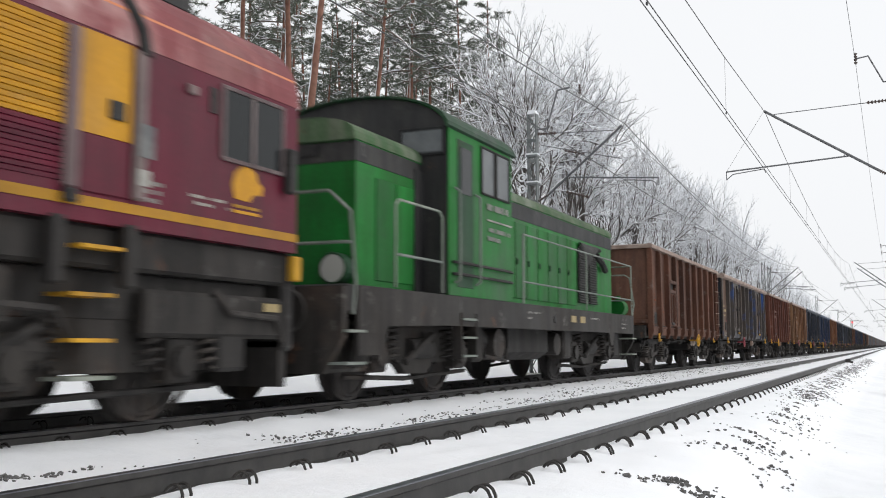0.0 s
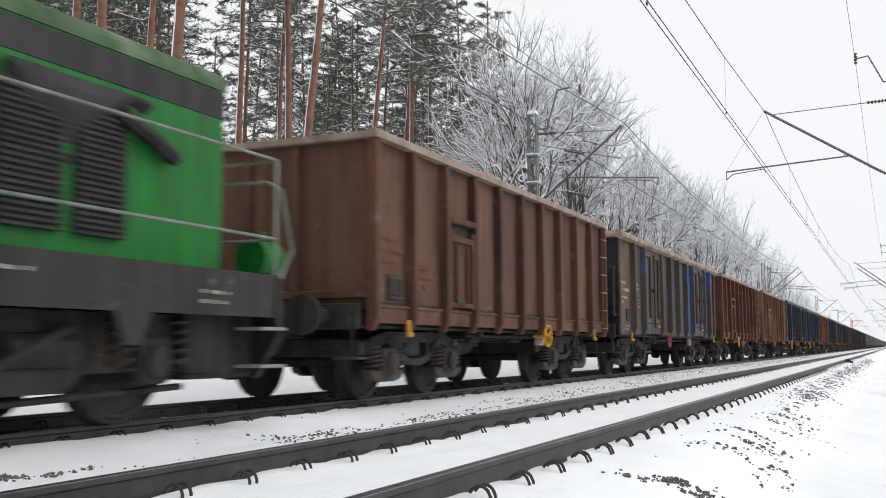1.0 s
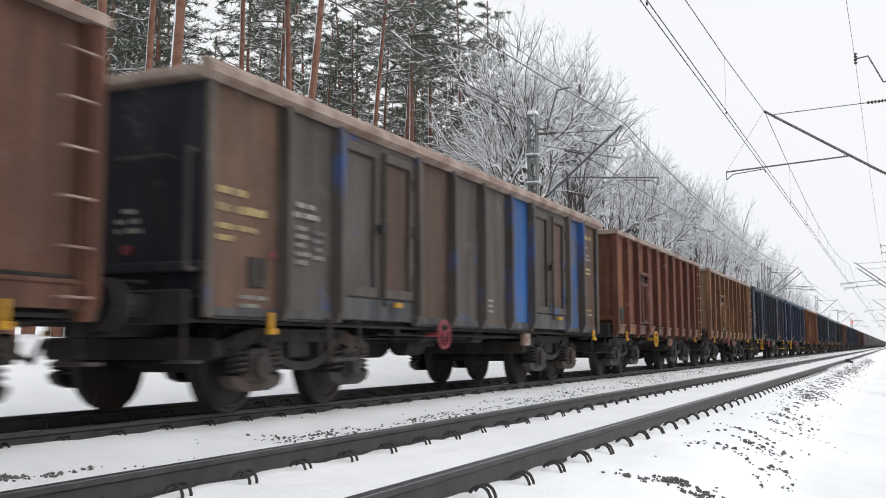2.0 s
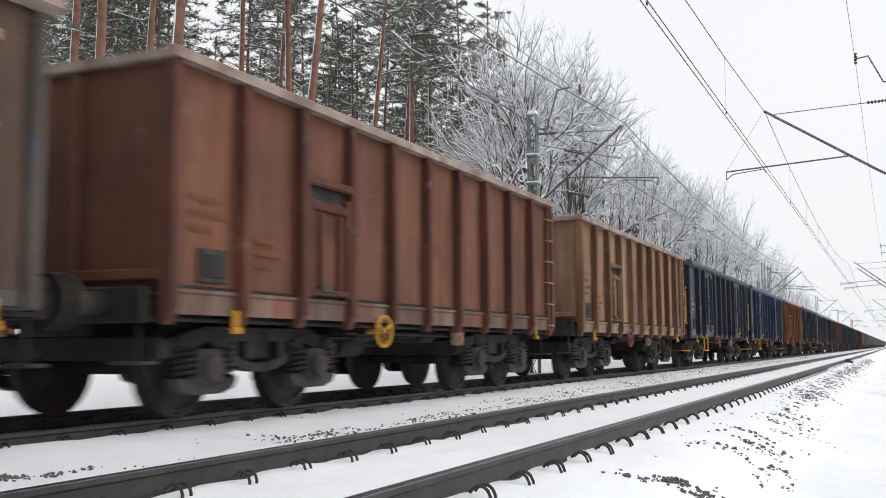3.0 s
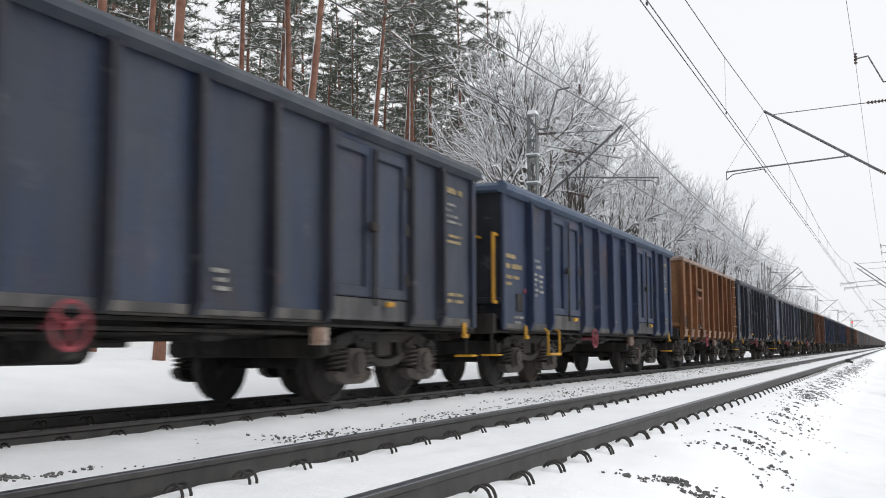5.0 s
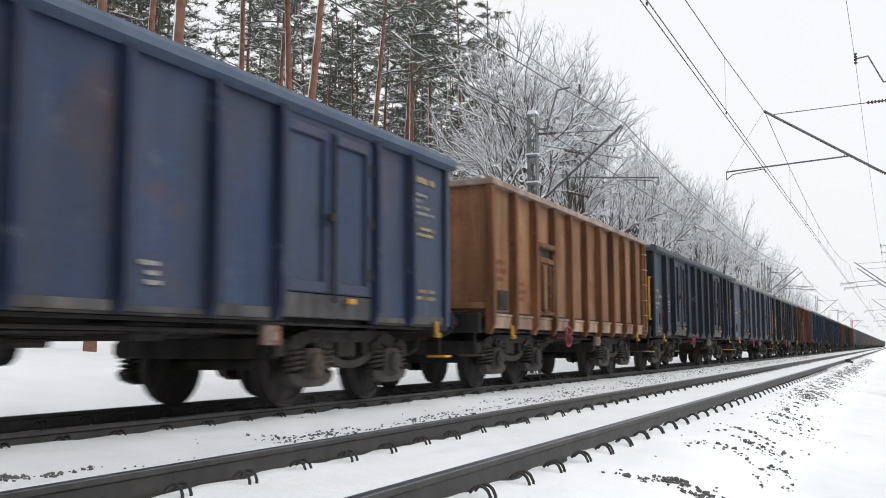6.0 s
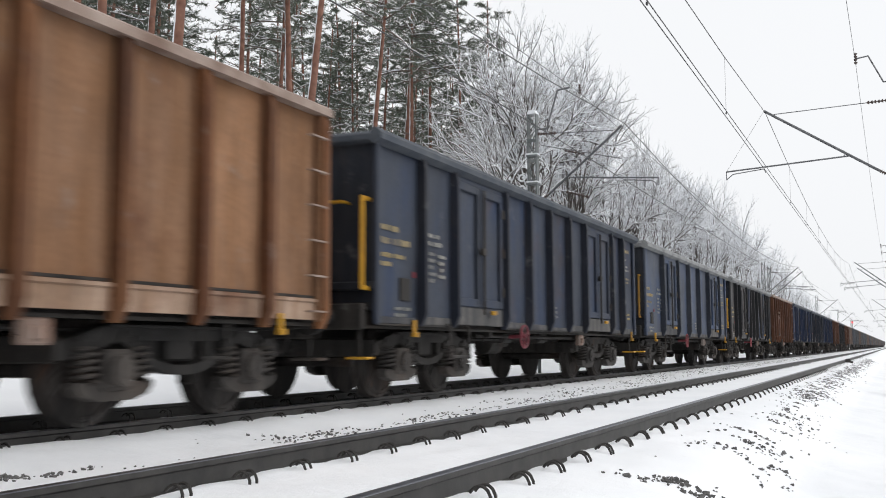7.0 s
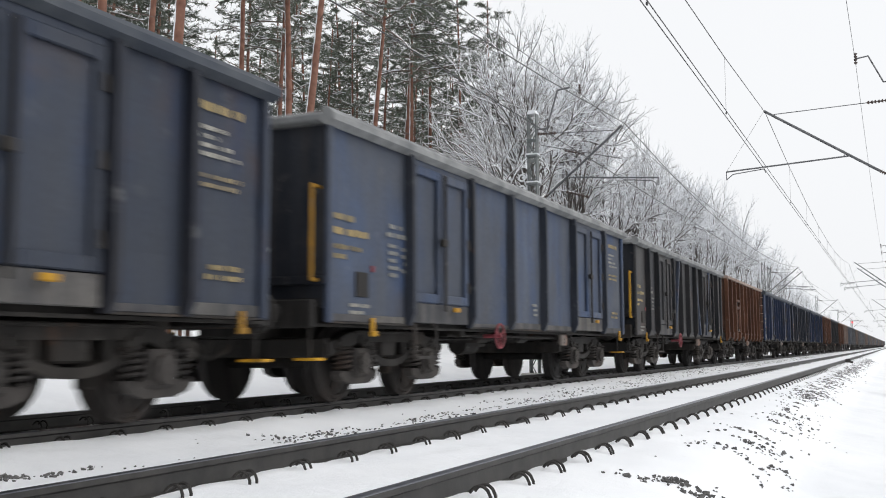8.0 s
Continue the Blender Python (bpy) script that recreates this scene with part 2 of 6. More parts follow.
# ---- tracks ----
RAILS_NEAR = (-2.149, -3.656)
RAILS_FAR = (-6.093, -7.60)
TRAIN_X = -6.81
RAIL_OUTLINE = [(-0.036, -0.004), (-0.030, 0.0), (0.030, 0.0), (0.036, -0.004), (0.036, -0.032), (0.009, -0.046), (0.009, -0.136),
                (0.075, -0.158), (0.075, -0.172), (-0.075, -0.172), (-0.075, -0.158), (-0.009, -0.136), (-0.009, -0.046), (-0.036, -0.032)]


def clip_mesh(name, side):
    """A spring clip: two bent bars side by side."""
    bm = bmesh.new()
    for dy in (-0.035, 0.035):
        pts = [Vector((side * (0.075 + 0.068 * (1 - math.cos(a))), dy + 0.02 * math.sin(a), -0.168 + 0.085 * math.sin(a))) for a in np.linspace(0.6, math.pi, 7)]
        for a, b in zip(pts, pts[1:]):
            rod(bm, a, b, 0.0095, 5)
    me = bpy.data.meshes.new(name)
    bm.to_mesh(me)
    bm.free()
    me.materials.append(CLIP)
    return me


def build_track(name, rails, first, label, lift=0.0):
    track = thing(name, label, "railway track", kind="structure")
    for x in rails:
        bm = prism(bmesh.new(), RAIL_OUTLINE, "y", -30, 900)
        for f in bm.faces:
            f.material_index = 1 if f.normal.z > 0.6 and f.calc_center_median().z > -0.01 else 0
        rail = part("rail", bm, RAIL_SIDE, track, place=pose(x, 0, 0))
        rail.data.materials.append(RAIL_TOP)
    left, right = clip_mesh("clip", -1), clip_mesh("clip", 1)
    rest = bmesh.new()
    for i in range(-6, 230):
        y = first + 0.6 * i
        for x in rails:
            for me in (right, left):
                if y < 34:
                    if y > 2.0:
                        part("clip", me, None, track, place=pose(x, y, lift))
                elif y > 34:
                    s = 1 if me is right else -1
                    pts = [Vector((x + s * (0.075 + 0.068 * (1 - math.cos(a))), y, -0.168 + 0.07 * math.sin(a))) for a in (0.1, 1.1, 2.1, math.pi)]
                    vs = [(rest.verts.new(p + Vector((0, -0.05, 0))), rest.verts.new(p + Vector((0, 0.05, 0)))) for p in pts]
                    for (a, b), (c, d) in zip(vs, vs[1:]):
                        rest.faces.new((a, b, d, c))
    tagged(part("far_clips", rest, CLIP, track), kind="stuff")
    return track


build_track("track_near", RAILS_NEAR, 5.50, "empty railway track, dark rails on snow-covered sleepers")
build_track("track_far", RAILS_FAR, 5.30, "railway track under the goods train, rails dusted with snow", 0.03)


# ---- goods wagons ----
def wheelset_mesh(r=0.46):
    bm = bmesh.new()
    for s in (-1, 1):
        x = s * 0.753
        rod(bm, (x - 0.062, 0, 0), (x + 0.062, 0, 0), r, 22)
        rod(bm, (x - s * 0.07, 0, 0), (x - s * 0.04, 0, 0), r + 0.028, 22)
        rod(bm, (x + s * 0.062, 0, 0), (x + s * 0.10, 0, 0), 0.13, 14)
        torus(bm, (x + s * 0.064, 0, 0), "x", r - 0.06, 0.028, 22, 5)
        for k in range(3):
            a = k * 2.094
            rod(bm, (x + s * 0.06, 0.26 * math.cos(a), 0.26 * math.sin(a)), (x + s * 0.074, 0.26 * math.cos(a), 0.26 * math.sin(a)), 0.045, 8)
    rod(bm, (-1.02, 0, 0), (1.02, 0, 0), 0.075, 10)
    me = bpy.data.meshes.new("wheelset")
    bm.to_mesh(me)
    bm.free()
    me.materials.append(WHEEL)
    return me


WHEELSET = wheelset_mesh()
LOCO_WHEELSET = wheelset_mesh(0.53)


def bogie_frame_mesh():
    """One side of a cast freight bogie: a top beam that droops to its ends, a bowed belly under an open window, struts between."""
    bm = bmesh.new()
    prism(bm, [(-1.48, 0.56), (-1.40, 0.54), (-1.05, 0.62), (-0.78, 0.70), (0.78, 0.70), (1.05, 0.62), (1.40, 0.54), (1.48, 0.56), (1.48, 0.68), (0.92, 0.82), (-0.92, 0.82), (-1.48, 0.68)], "x", 0.95, 1.07)
    belly = [(y, 0.40 + 0.30 * (abs(y) / 0.80) ** 2.2) for y in np.linspace(-0.80, 0.80, 11)]
    prism(bm, belly + [(y * 0.93, z + 0.085) for y, z in belly[::-1]], "x", 0.96, 1.09)
    box(bm, 0.92, 1.11, -0.92, 0.92, 0.80, 0.835, 0.008)
    for y in (-0.40, 0.40):
        box(bm, 0.97, 1.075, y - 0.05, y + 0.05, 0.50, 0.72, 0.015)
    box(bm, 0.93, 1.05, -0.20, 0.20, 0.52, 0.72, 0.02)
    for y in (-1.22, -0.62, 0.62, 1.22):
        box(bm, 0.98, 1.10, y - 0.11, y + 0.11, 0.62, 0.70, 0.015)
        rod(bm, (1.05, y, 0.69), (1.11, y, 0.69), 0.05, 8)
    return bm


def axle_box_mesh():
    """A tall axle box on a saddle that carries a spring on either side."""
    bm = box(bmesh.new(), 1.0, 1.19, -0.17, 0.17, 0.30, 0.63, 0.03)
    rod(bm, (1.17, 0, 0.46), (1.24, 0, 0.46), 0.125, 14)
    rod(bm, (1.23, 0, 0.46), (1.25, 0, 0.46), 0.06, 8)
    prism(bm, [(-0.43, 0.33), (-0.38, 0.27), (-0.20, 0.22), (0.20, 0.22), (0.38, 0.27), (0.43, 0.33), (0.43, 0.37), (-0.43, 0.37)], "x", 1.02, 1.15)
    return bm


def add_bogie(wagon, y):
    bogie = part("bogie", solid(-0.92, 0.92, -0.22, 0.22, 0.55, 0.80, bevel=0.03), GRIME, wagon, place=pose(0, y, 0))
    frame_me = axle_me = spring_me = None
    for s in (1, -1):
        turn = pose(0, 0, 0) if s > 0 else pose(0, 0, 0, 0, 0, 180)
        f = part("side_frame", frame_me or bogie_frame_mesh(), GRIME, bogie, place=turn)
        frame_me = f.data
        for w in (-0.9, 0.9):
            a = part("axle_box", axle_me or axle_box_mesh(), GRIME_LIGHT, bogie, place=turn @ pose(0, w, 0))
            axle_me = a.data
            for d in (-0.30, 0.30):
                c = part("spring", spring_me or coil(bmesh.new(), (1.09, 0, 0.37), 0.27, 0.098, 0.021, 5), GRIME_LIGHT, bogie, place=turn @ pose(0, w + d, 0))
                spring_me = c.data
        part("brake_block", solid(0.70, 0.86, -0.42 * s - 0.05, -0.42 * s + 0.05, 0.3, 0.62, bevel=0.02), GRIME, bogie)
    for w in (-1.44, 1.44):
        part("end_beam", solid(-1.04, 1.04, w - 0.05, w + 0.05, 0.52, 0.74, bevel=0.015), GRIME, bogie)
    for w in (-0.9, 0.9):
        part("wheelset", WHEELSET, WHEEL, bogie, place=pose(0, w, 0.46))
    return bogie


def panel_mesh(w, z0, z1, bulge, seed):
    """A steel sheet between two posts, slightly dished, as a thin shell; y runs from 0 to w, the face at x = 0."""
    rng = random.Random(seed)
    bm = bmesh.new()
    ny, nz = 5, 9
    grid = []
    off = rng.random() * 50
    for k in range(nz + 1):
        z = z0 + (z1 - z0) * k / nz
        row = []
        for i in range(ny + 1):
            u = i / ny
            d = -bulge * math.sin(math.pi * u) * math.sin(math.pi * k / nz) * (0.4 + 1.2 * noise.noise((off, z * 0.9, u)))
            d += 0.012 * noise.noise((off + u * 2.5, z * 2.2, 4.0))
            row.append(bm.verts.new((d, w * u, z)))
        grid.append(row)
    for k in range(nz):
        for i in range(ny):
            bm.faces.new((grid[k][i], grid[k][i + 1], grid[k + 1][i + 1], grid[k + 1][i]))
    ext = bmesh.ops.extrude_face_region(bm, geom=bm.faces[:])
    bmesh.ops.translate(bm, verts=[v for v in ext["geom"] if isinstance(v, bmesh.types.BMVert)], vec=(-0.03, 0, 0))
    bmesh.ops.recalc_face_normals(bm, faces=bm.faces)
    return bm


def post_mesh(z0, z1, depth, width, taper=True):
    """A pressed hat-section stanchion that narrows towards its foot; its foot turns in."""
    bm = bmesh.new()
    w = width / 2
    lev = [(z0, depth * 0.5, w * 0.85), (z0 + 0.16, depth, w * 0.95), (z1 - 0.12, depth * 0.92, w), (z1, depth * 0.75, w)]
    rows = []
    for z, d, ww in lev:
        rows.append([bm.verts.new(p) for p in ((0, -ww, z), (d, -ww * 0.86, z), (d, ww * 0.86, z), (0, ww, z))])
    for a, b in zip(rows, rows[1:]):
        for i in range(3):
            bm.faces.new((a[i], a[i + 1], b[i + 1], b[i]))
        bm.faces.new((a[3], a[0], b[0], b[3]))
    bm.faces.new(rows[0][::-1])
    bm.faces.new(rows[-1])
    bmesh.ops.recalc_face_normals(bm, faces=bm.faces)
    return bm


def bars(bm, x, y0, z0, lines, h, gap, seed):
    """Lines of lettering that cannot be read: small bars, word by word."""
    rng = random.Random(seed)
    for i, length in enumerate(lines):
        z, y = z0 - i * (h + gap), y0
        while y < y0 + length - 0.02:
            w = min(rng.uniform(0.025, 0.06), y0 + length - y)
            if rng.random() < 0.86:
                box(bm, x, x + 0.004, y, y + w, z + h * rng.uniform(0, 0.12), z + h * rng.uniform(0.85, 1.0))
            y += w + 0.016
    return bm


def add_underframe(wagon, half, pivot, zb):
    for s in (1, -1):
        part("solebar", prism(bmesh.new(), [(s * 1.20, 0.86), (s * 1.30, 0.86), (s * 1.30, 0.89), (s * 1.24, 0.89), (s * 1.24, 1.07), (s * 1.30, 1.07), (s * 1.30, 1.10), (s * 1.20, 1.10)], "y", -half - 0.12, half + 0.12), GRIME, wagon)
        e = s * (half + 0.12)
        part("headstock", solid(-1.32, 1.32, min(e, e + s * 0.10), max(e, e + s * 0.10), 0.84, 1.14, bevel=0.015), GRIME, wagon)
        for x in (-0.875, 0.875):
            b = rod(bmesh.new(), (x, e + s * 0.1, 1.0), (x, e + s * 0.42, 1.0), 0.10, 12)
            rod(b, (x, e + s * 0.42, 1.0), (x, e + s * 0.50, 1.0), 0.075, 12)
            rod(b, (x, e + s * 0.50, 1.0), (x, e + s * 0.55, 1.0), 0.225, 16)
            part("buffer", b, GRIME, wagon, "round steel buffer")
        c = rod(bmesh.new(), (0, e, 0.98), (0, e + s * 0.55, 0.95), 0.05, 8)
        torus(c, (0, e + s * 0.6, 0.93), "x", 0.09, 0.03, 12, 6)
        part("coupling", c, GRIME, wagon)
        h = pipe(bmesh.new(), [(0.35, e + s * 0.05, 0.85), (0.34, e + s * 0.2, 0.6), (0.30, e + s * 0.42, 0.52), (0.24, e + s * 0.6, 0.7)], 0.025, 6)
        part("brake_hose", h, GRIME, wagon)
    part("floor", solid(-1.30, 1.30, -half, half, 1.06, 1.16), GRIME, wagon)
    part("centre_sill", solid(-0.30, 0.30, -half, half, 0.74, 1.06, bevel=0.02), GRIME, wagon)
    for y in (-pivot + 1.9, pivot - 1.9):
        part("cross_bearer", solid(-1.25, 1.25, y - 0.06, y + 0.06, 0.78, 1.06, bevel=0.01), GRIME, wagon)
    t = rod(bmesh.new(), (-0.75, -0.1, 0.66), (-0.75, 0.95, 0.66), 0.19, 14)
    part("air_tank", t, GRIME, wagon)
    t = rod(bmesh.new(), (0.55, -0.9, 0.68), (0.55, -0.35, 0.68), 0.16, 14)
    rod(t, (0.55, -0.35, 0.68), (0.55, 0.2, 0.68), 0.04, 8)
    part("brake_cylinder", t, GRIME, wagon)
    bm = bmesh.new()
    for x, z in ((0.9, 0.74), (0.2, 0.70), (-0.3, 0.68)):
        rod(bm, (x, -pivot + 1.0, z), (x, pivot - 1.0, z + 0.05), 0.018, 5)
    part("brake_rod", bm, GRIME, wagon)
    add_bogie(wagon, -pivot)
    add_bogie(wagon, pivot)
    for s in (1, -1):
        part("load_lever", box(solid(min(s * 1.22, s * 1.30), max(s * 1.22, s * 1.30), s * (pivot - 2.0), s * (pivot - 1.72), 0.66, 0.86, bevel=0.015), min(s * 1.30, s * 1.33), max(s * 1.30, s * 1.33), s * (pivot - 1.93), s * (pivot - 1.80), 0.70, 0.80, 0.01), RUSTY_BOX, wagon, "rust-stained load changeover box")
        part("valve_box", solid(0.45, 1.0, s * 0.9 - 0.2, s * 0.9 + 0.25, 0.70, 0.90, bevel=0.05), GRIME, wagon)
        hang = bmesh.new()
        for y in (-pivot + 2.3, -0.9, 0.7, pivot - 2.3):
            rod(hang, (s * 0.95, y, 0.72), (s * 0.95, y + 0.05, 0.95), 0.014, 5)
        rod(hang, (s * 1.12, -pivot + 1.6, 0.80), (s * 1.12, pivot - 1.6, 0.80), 0.022, 6)
        part("pipe_run", hang, GRIME, wagon)


def handwheel(wagon, y, z, material=YELLOW, x=1.46):
    bm = torus(bmesh.new(), (x, y, z), "x", 0.175, 0.019, 20, 6)
    for a in (0.5, 2.6, 4.7):
        rod(bm, (x, y, z), (x, y + 0.17 * math.cos(a), z + 0.17 * math.sin(a)), 0.016, 5)
    rod(bm, (x + 0.02, y, z), (1.2, y, z), 0.03, 8)
    return part("handwheel", bm, material, wagon)


def ladder(wagon, y, z0, z1, n, x=1.44):
    for i in range(n):
        z = z0 + (z1 - z0) * i / (n - 1)
        part("rung", pipe(bmesh.new(), [(x, y - 0.13, z), (x + 0.07, y - 0.13, z), (x + 0.07, y + 0.13, z), (x, y + 0.13, z)], 0.011, 5), DUSTY, wagon)


def yellow_hook(wagon, y, s=1):
    bm = box(bmesh.new(), min(s * 1.40, s * 1.43), max(s * 1.40, s * 1.43), y - 0.035, y + 0.035, 0.80, 0.97, 0.008)
    box(bm, min(s * 1.40, s * 1.46), max(s * 1.40, s * 1.46), y - 0.06, y + 0.05, 0.76, 0.82, 0.01)
    part("tow_hook", bm, YELLOW, wagon)


def add_end_wall(wagon, s, half, zb, zt, paint, stiff):
    y = s * half
    part("end_wall", prism(bmesh.new(), [(-1.40, zb + 0.15), (1.40, zb + 0.15), (1.40, zt), (-1.40, zt)], "y", min(y, y - s * 0.03), max(y, y - s * 0.03)), paint, wagon)
    for z in stiff:
        part("end_stiffener", solid(-1.38, 1.38, min(y, y + s * 0.06), max(y, y + s * 0.06), z - 0.05, z + 0.05, bevel=0.015), paint, wagon)


PAINTED = {"panel", "post", "lintel", "door_edge", "side_wall", "ribs", "end_wall", "end_post", "end_stiffener", "side_door", "door_leaf", "door_frame", "lower_panel", "door_header", "corner_post"}


def ribbed_wagon():
    """The shorter ribbed open wagon with one narrow door in its side; the front is at -y."""
    half, zt, pitch = 4.94, 3.10, 0.988
    wagon = thing("open_wagon", "", "goods wagon")
    paint = RUSTY[0]
    posts = post_mesh(0.83, 3.06, 0.13, 0.125)
    post_me = None
    for s in (1, -1):
        flip = pose(0, 0, 0) if s > 0 else pose(0, 0, 0, 0, 0, 180)
        panel_meshes = []
        for i in range(11):
            o = part("post", post_me or posts, paint, wagon, place=flip @ pose(1.355, -half + i * pitch, 0))
            post_me = o.data
        for i in range(10):
            k = i % 4
            if len(panel_meshes) <= k:
                panel_meshes.append(part("panel", panel_mesh(pitch - 0.012, 1.14, zt, 0.03, 11 * i + s), paint, wagon, place=flip @ pose(1.36, -half + i * pitch + 0.006, 0)).data)
            else:
                part("panel", panel_meshes[k], paint, wagon, place=flip @ pose(1.36, -half + i * pitch + 0.006, 0))
            low = bmesh.new()
            prism(low, [(1.33, 0.92), (1.385, 0.92), (1.39, 1.09), (1.412, 1.105), (1.412, 1.135), (1.33, 1.14)], "y", -half + i * pitch + 0.02, -half + (i + 1) * pitch - 0.02)
            part("lower_panel", low, paint, wagon, place=flip)
            # solid dark strip over the sheet, drawn as the shade of a recess
            part("ledge_gap", solid(1.352, 1.378, -half + i * pitch + 0.06, -half + (i + 1) * pitch - 0.06, 1.142, 1.168), GRIME, wagon, place=flip)
        door_y = -half + 2 * pitch if s > 0 else half - 3 * pitch
        a, b = (door_y + 0.12, door_y + pitch - 0.12)
        d = box(bmesh.new(), s * 1.405, s * 1.425, a, b, 1.19, 2.16, 0.008)
        door = part("side_door", d, paint, wagon)
        for y0, y1, z0, z1 in ((a - 0.04, a + 0.03, 1.15, 2.22), (b - 0.03, b + 0.04, 1.15, 2.22), (a + 0.16, a + 0.21, 1.24, 2.02), (b - 0.21, b - 0.16, 1.24, 2.02), (a + 0.03, b - 0.03, 1.17, 1.23), (a + 0.03, b - 0.03, 2.05, 2.13)):
            part("door_edge", solid(min(s * 1.40, s * 1.475), max(s * 1.40, s * 1.475), y0, y1, z0, z1, bevel=0.01), paint, door)
        part("lintel", solid(min(s * 1.38, s * 1.49), max(s * 1.38, s * 1.49), a - 0.06, b + 0.06, 2.30, 2.39, bevel=0.02), paint, door)
        # dark plate under the lintel stands for the shaded recess above the door
        part("door_gap", solid(min(s * 1.375, s * 1.395), max(s * 1.375, s * 1.395), a, b, 2.14, 2.30), GRIME, door)
        latch = rod(bmesh.new(), (s * 1.47, a + 0.2, 1.22), (s * 1.47, a + 0.2, 1.95), 0.014, 6)
        box(latch, s * 1.45, s * 1.50, a + 0.15, a + 0.4, 1.20, 1.27, 0.01)
        part("latch", latch, GRIME_LIGHT, door)
        hy = -half + 0.40 if s > 0 else half - 0.80
        part("hatch", solid(min(s * 1.36, s * 1.39), max(s * 1.36, s * 1.39), hy, hy + 0.40, 1.20, 1.50, bevel=0.012), GRIME_LIGHT, wagon)
        part("hatch_door", solid(min(s * 1.388, s * 1.402), max(s * 1.388, s * 1.402), hy + 0.06, hy + 0.34, 1.25, 1.45, bevel=0.006), GRIME, wagon)
        bm = bars(bmesh.new(), 1.372, -half + 0.3, 1.9, (0.4, 0.5, 0.35), 0.07, 0.06, 5)
        tagged(part("lettering", bm, RUST_LETTER, wagon, place=flip), kind="stuff")
        bm = bars(bmesh.new(), 1.372, -half + 1.25, 1.62, (0.35, 0.45, 0.3), 0.06, 0.06, 9)
        tagged(part("lettering", bm, RUST_LETTER, wagon, place=flip), kind="stuff")
        bm = pipe(bmesh.new(), [(s * 1.3, s * 3.0, 1.0), (s * 1.42, s * 3.0, 0.85), (s * 1.42, s * 3.0, 0.55), (s * 1.42, s * 3.35, 0.55), (s * 1.42, s * 3.35, 0.85)], 0.015, 5)
        part("step", bm, GRIME, wagon)
        yellow_hook(wagon, -half + 0.9, s)
        yellow_hook(wagon, half - 0.75, s)
        add_end_wall(wagon, s, half - 0.02, 0.95, zt, paint, (1.25,))
        for x in (-1.40, 1.40):
            part("corner_post", solid(x - 0.045, x + 0.045, s * (half - 0.02) - 0.07, s * (half - 0.02) + 0.07, 0.9, zt, bevel=0.02), paint, wagon)
    rim = bmesh.new()
    for s in (1, -1):
        prism(rim, [(s * 1.37, 3.06), (s * 1.49, 3.06), (s * 1.49, 3.14), (s * 1.45, 3.17), (s * 1.37, 3.17)], "y", -half - 0.08, half + 0.08)
        prism(rim, [(s * (half - 0.04), 3.06), (s * (half + 0.08), 3.06), (s * (half + 0.08), 3.14), (s * (half - 0.04), 3.17)], "x", -1.37, 1.37)
    part("top_rim", rim, DUSTY, wagon)
    ladder(wagon, half - 0.20, 1.0, 2.8, 6)
    handwheel(wagon, -half + 3.68, 0.82)
    bm = pipe(bmesh.new(), [(1.2, half + 0.04, 1.4), (1.2, half + 0.16, 1.4), (1.2, half + 0.16, 2.4), (1.2, half + 0.04, 2.4)], 0.02, 6)
    part("grab_rail", bm, YELLOW, wagon)
    for s in (1, -1):
        part("end_step", solid(1.0, 1.36, min(s * (half + 0.04), s * (half + 0.24)), max(s * (half + 0.04), s * (half + 0.24)), 0.50, 0.53, bevel=0.01), YELLOW, wagon)
        part("step_hanger", rod(bmesh.new(), (1.2, s * (half + 0.12), 0.5), (1.2, s * (half + 0.12), 0.95), 0.018, 6), GRIME, wagon)
        for x in (-0.35, 0.35):
            part("end_post", solid(x - 0.05, x + 0.05, min(s * (half - 0.02), s * (half + 0.05)), max(s * (half - 0.02), s * (half + 0.05)), 1.12, zt - 0.06, bevel=0.02), paint, wagon)
    add_underframe(wagon, half, 3.17, 0.9)
    return wagon


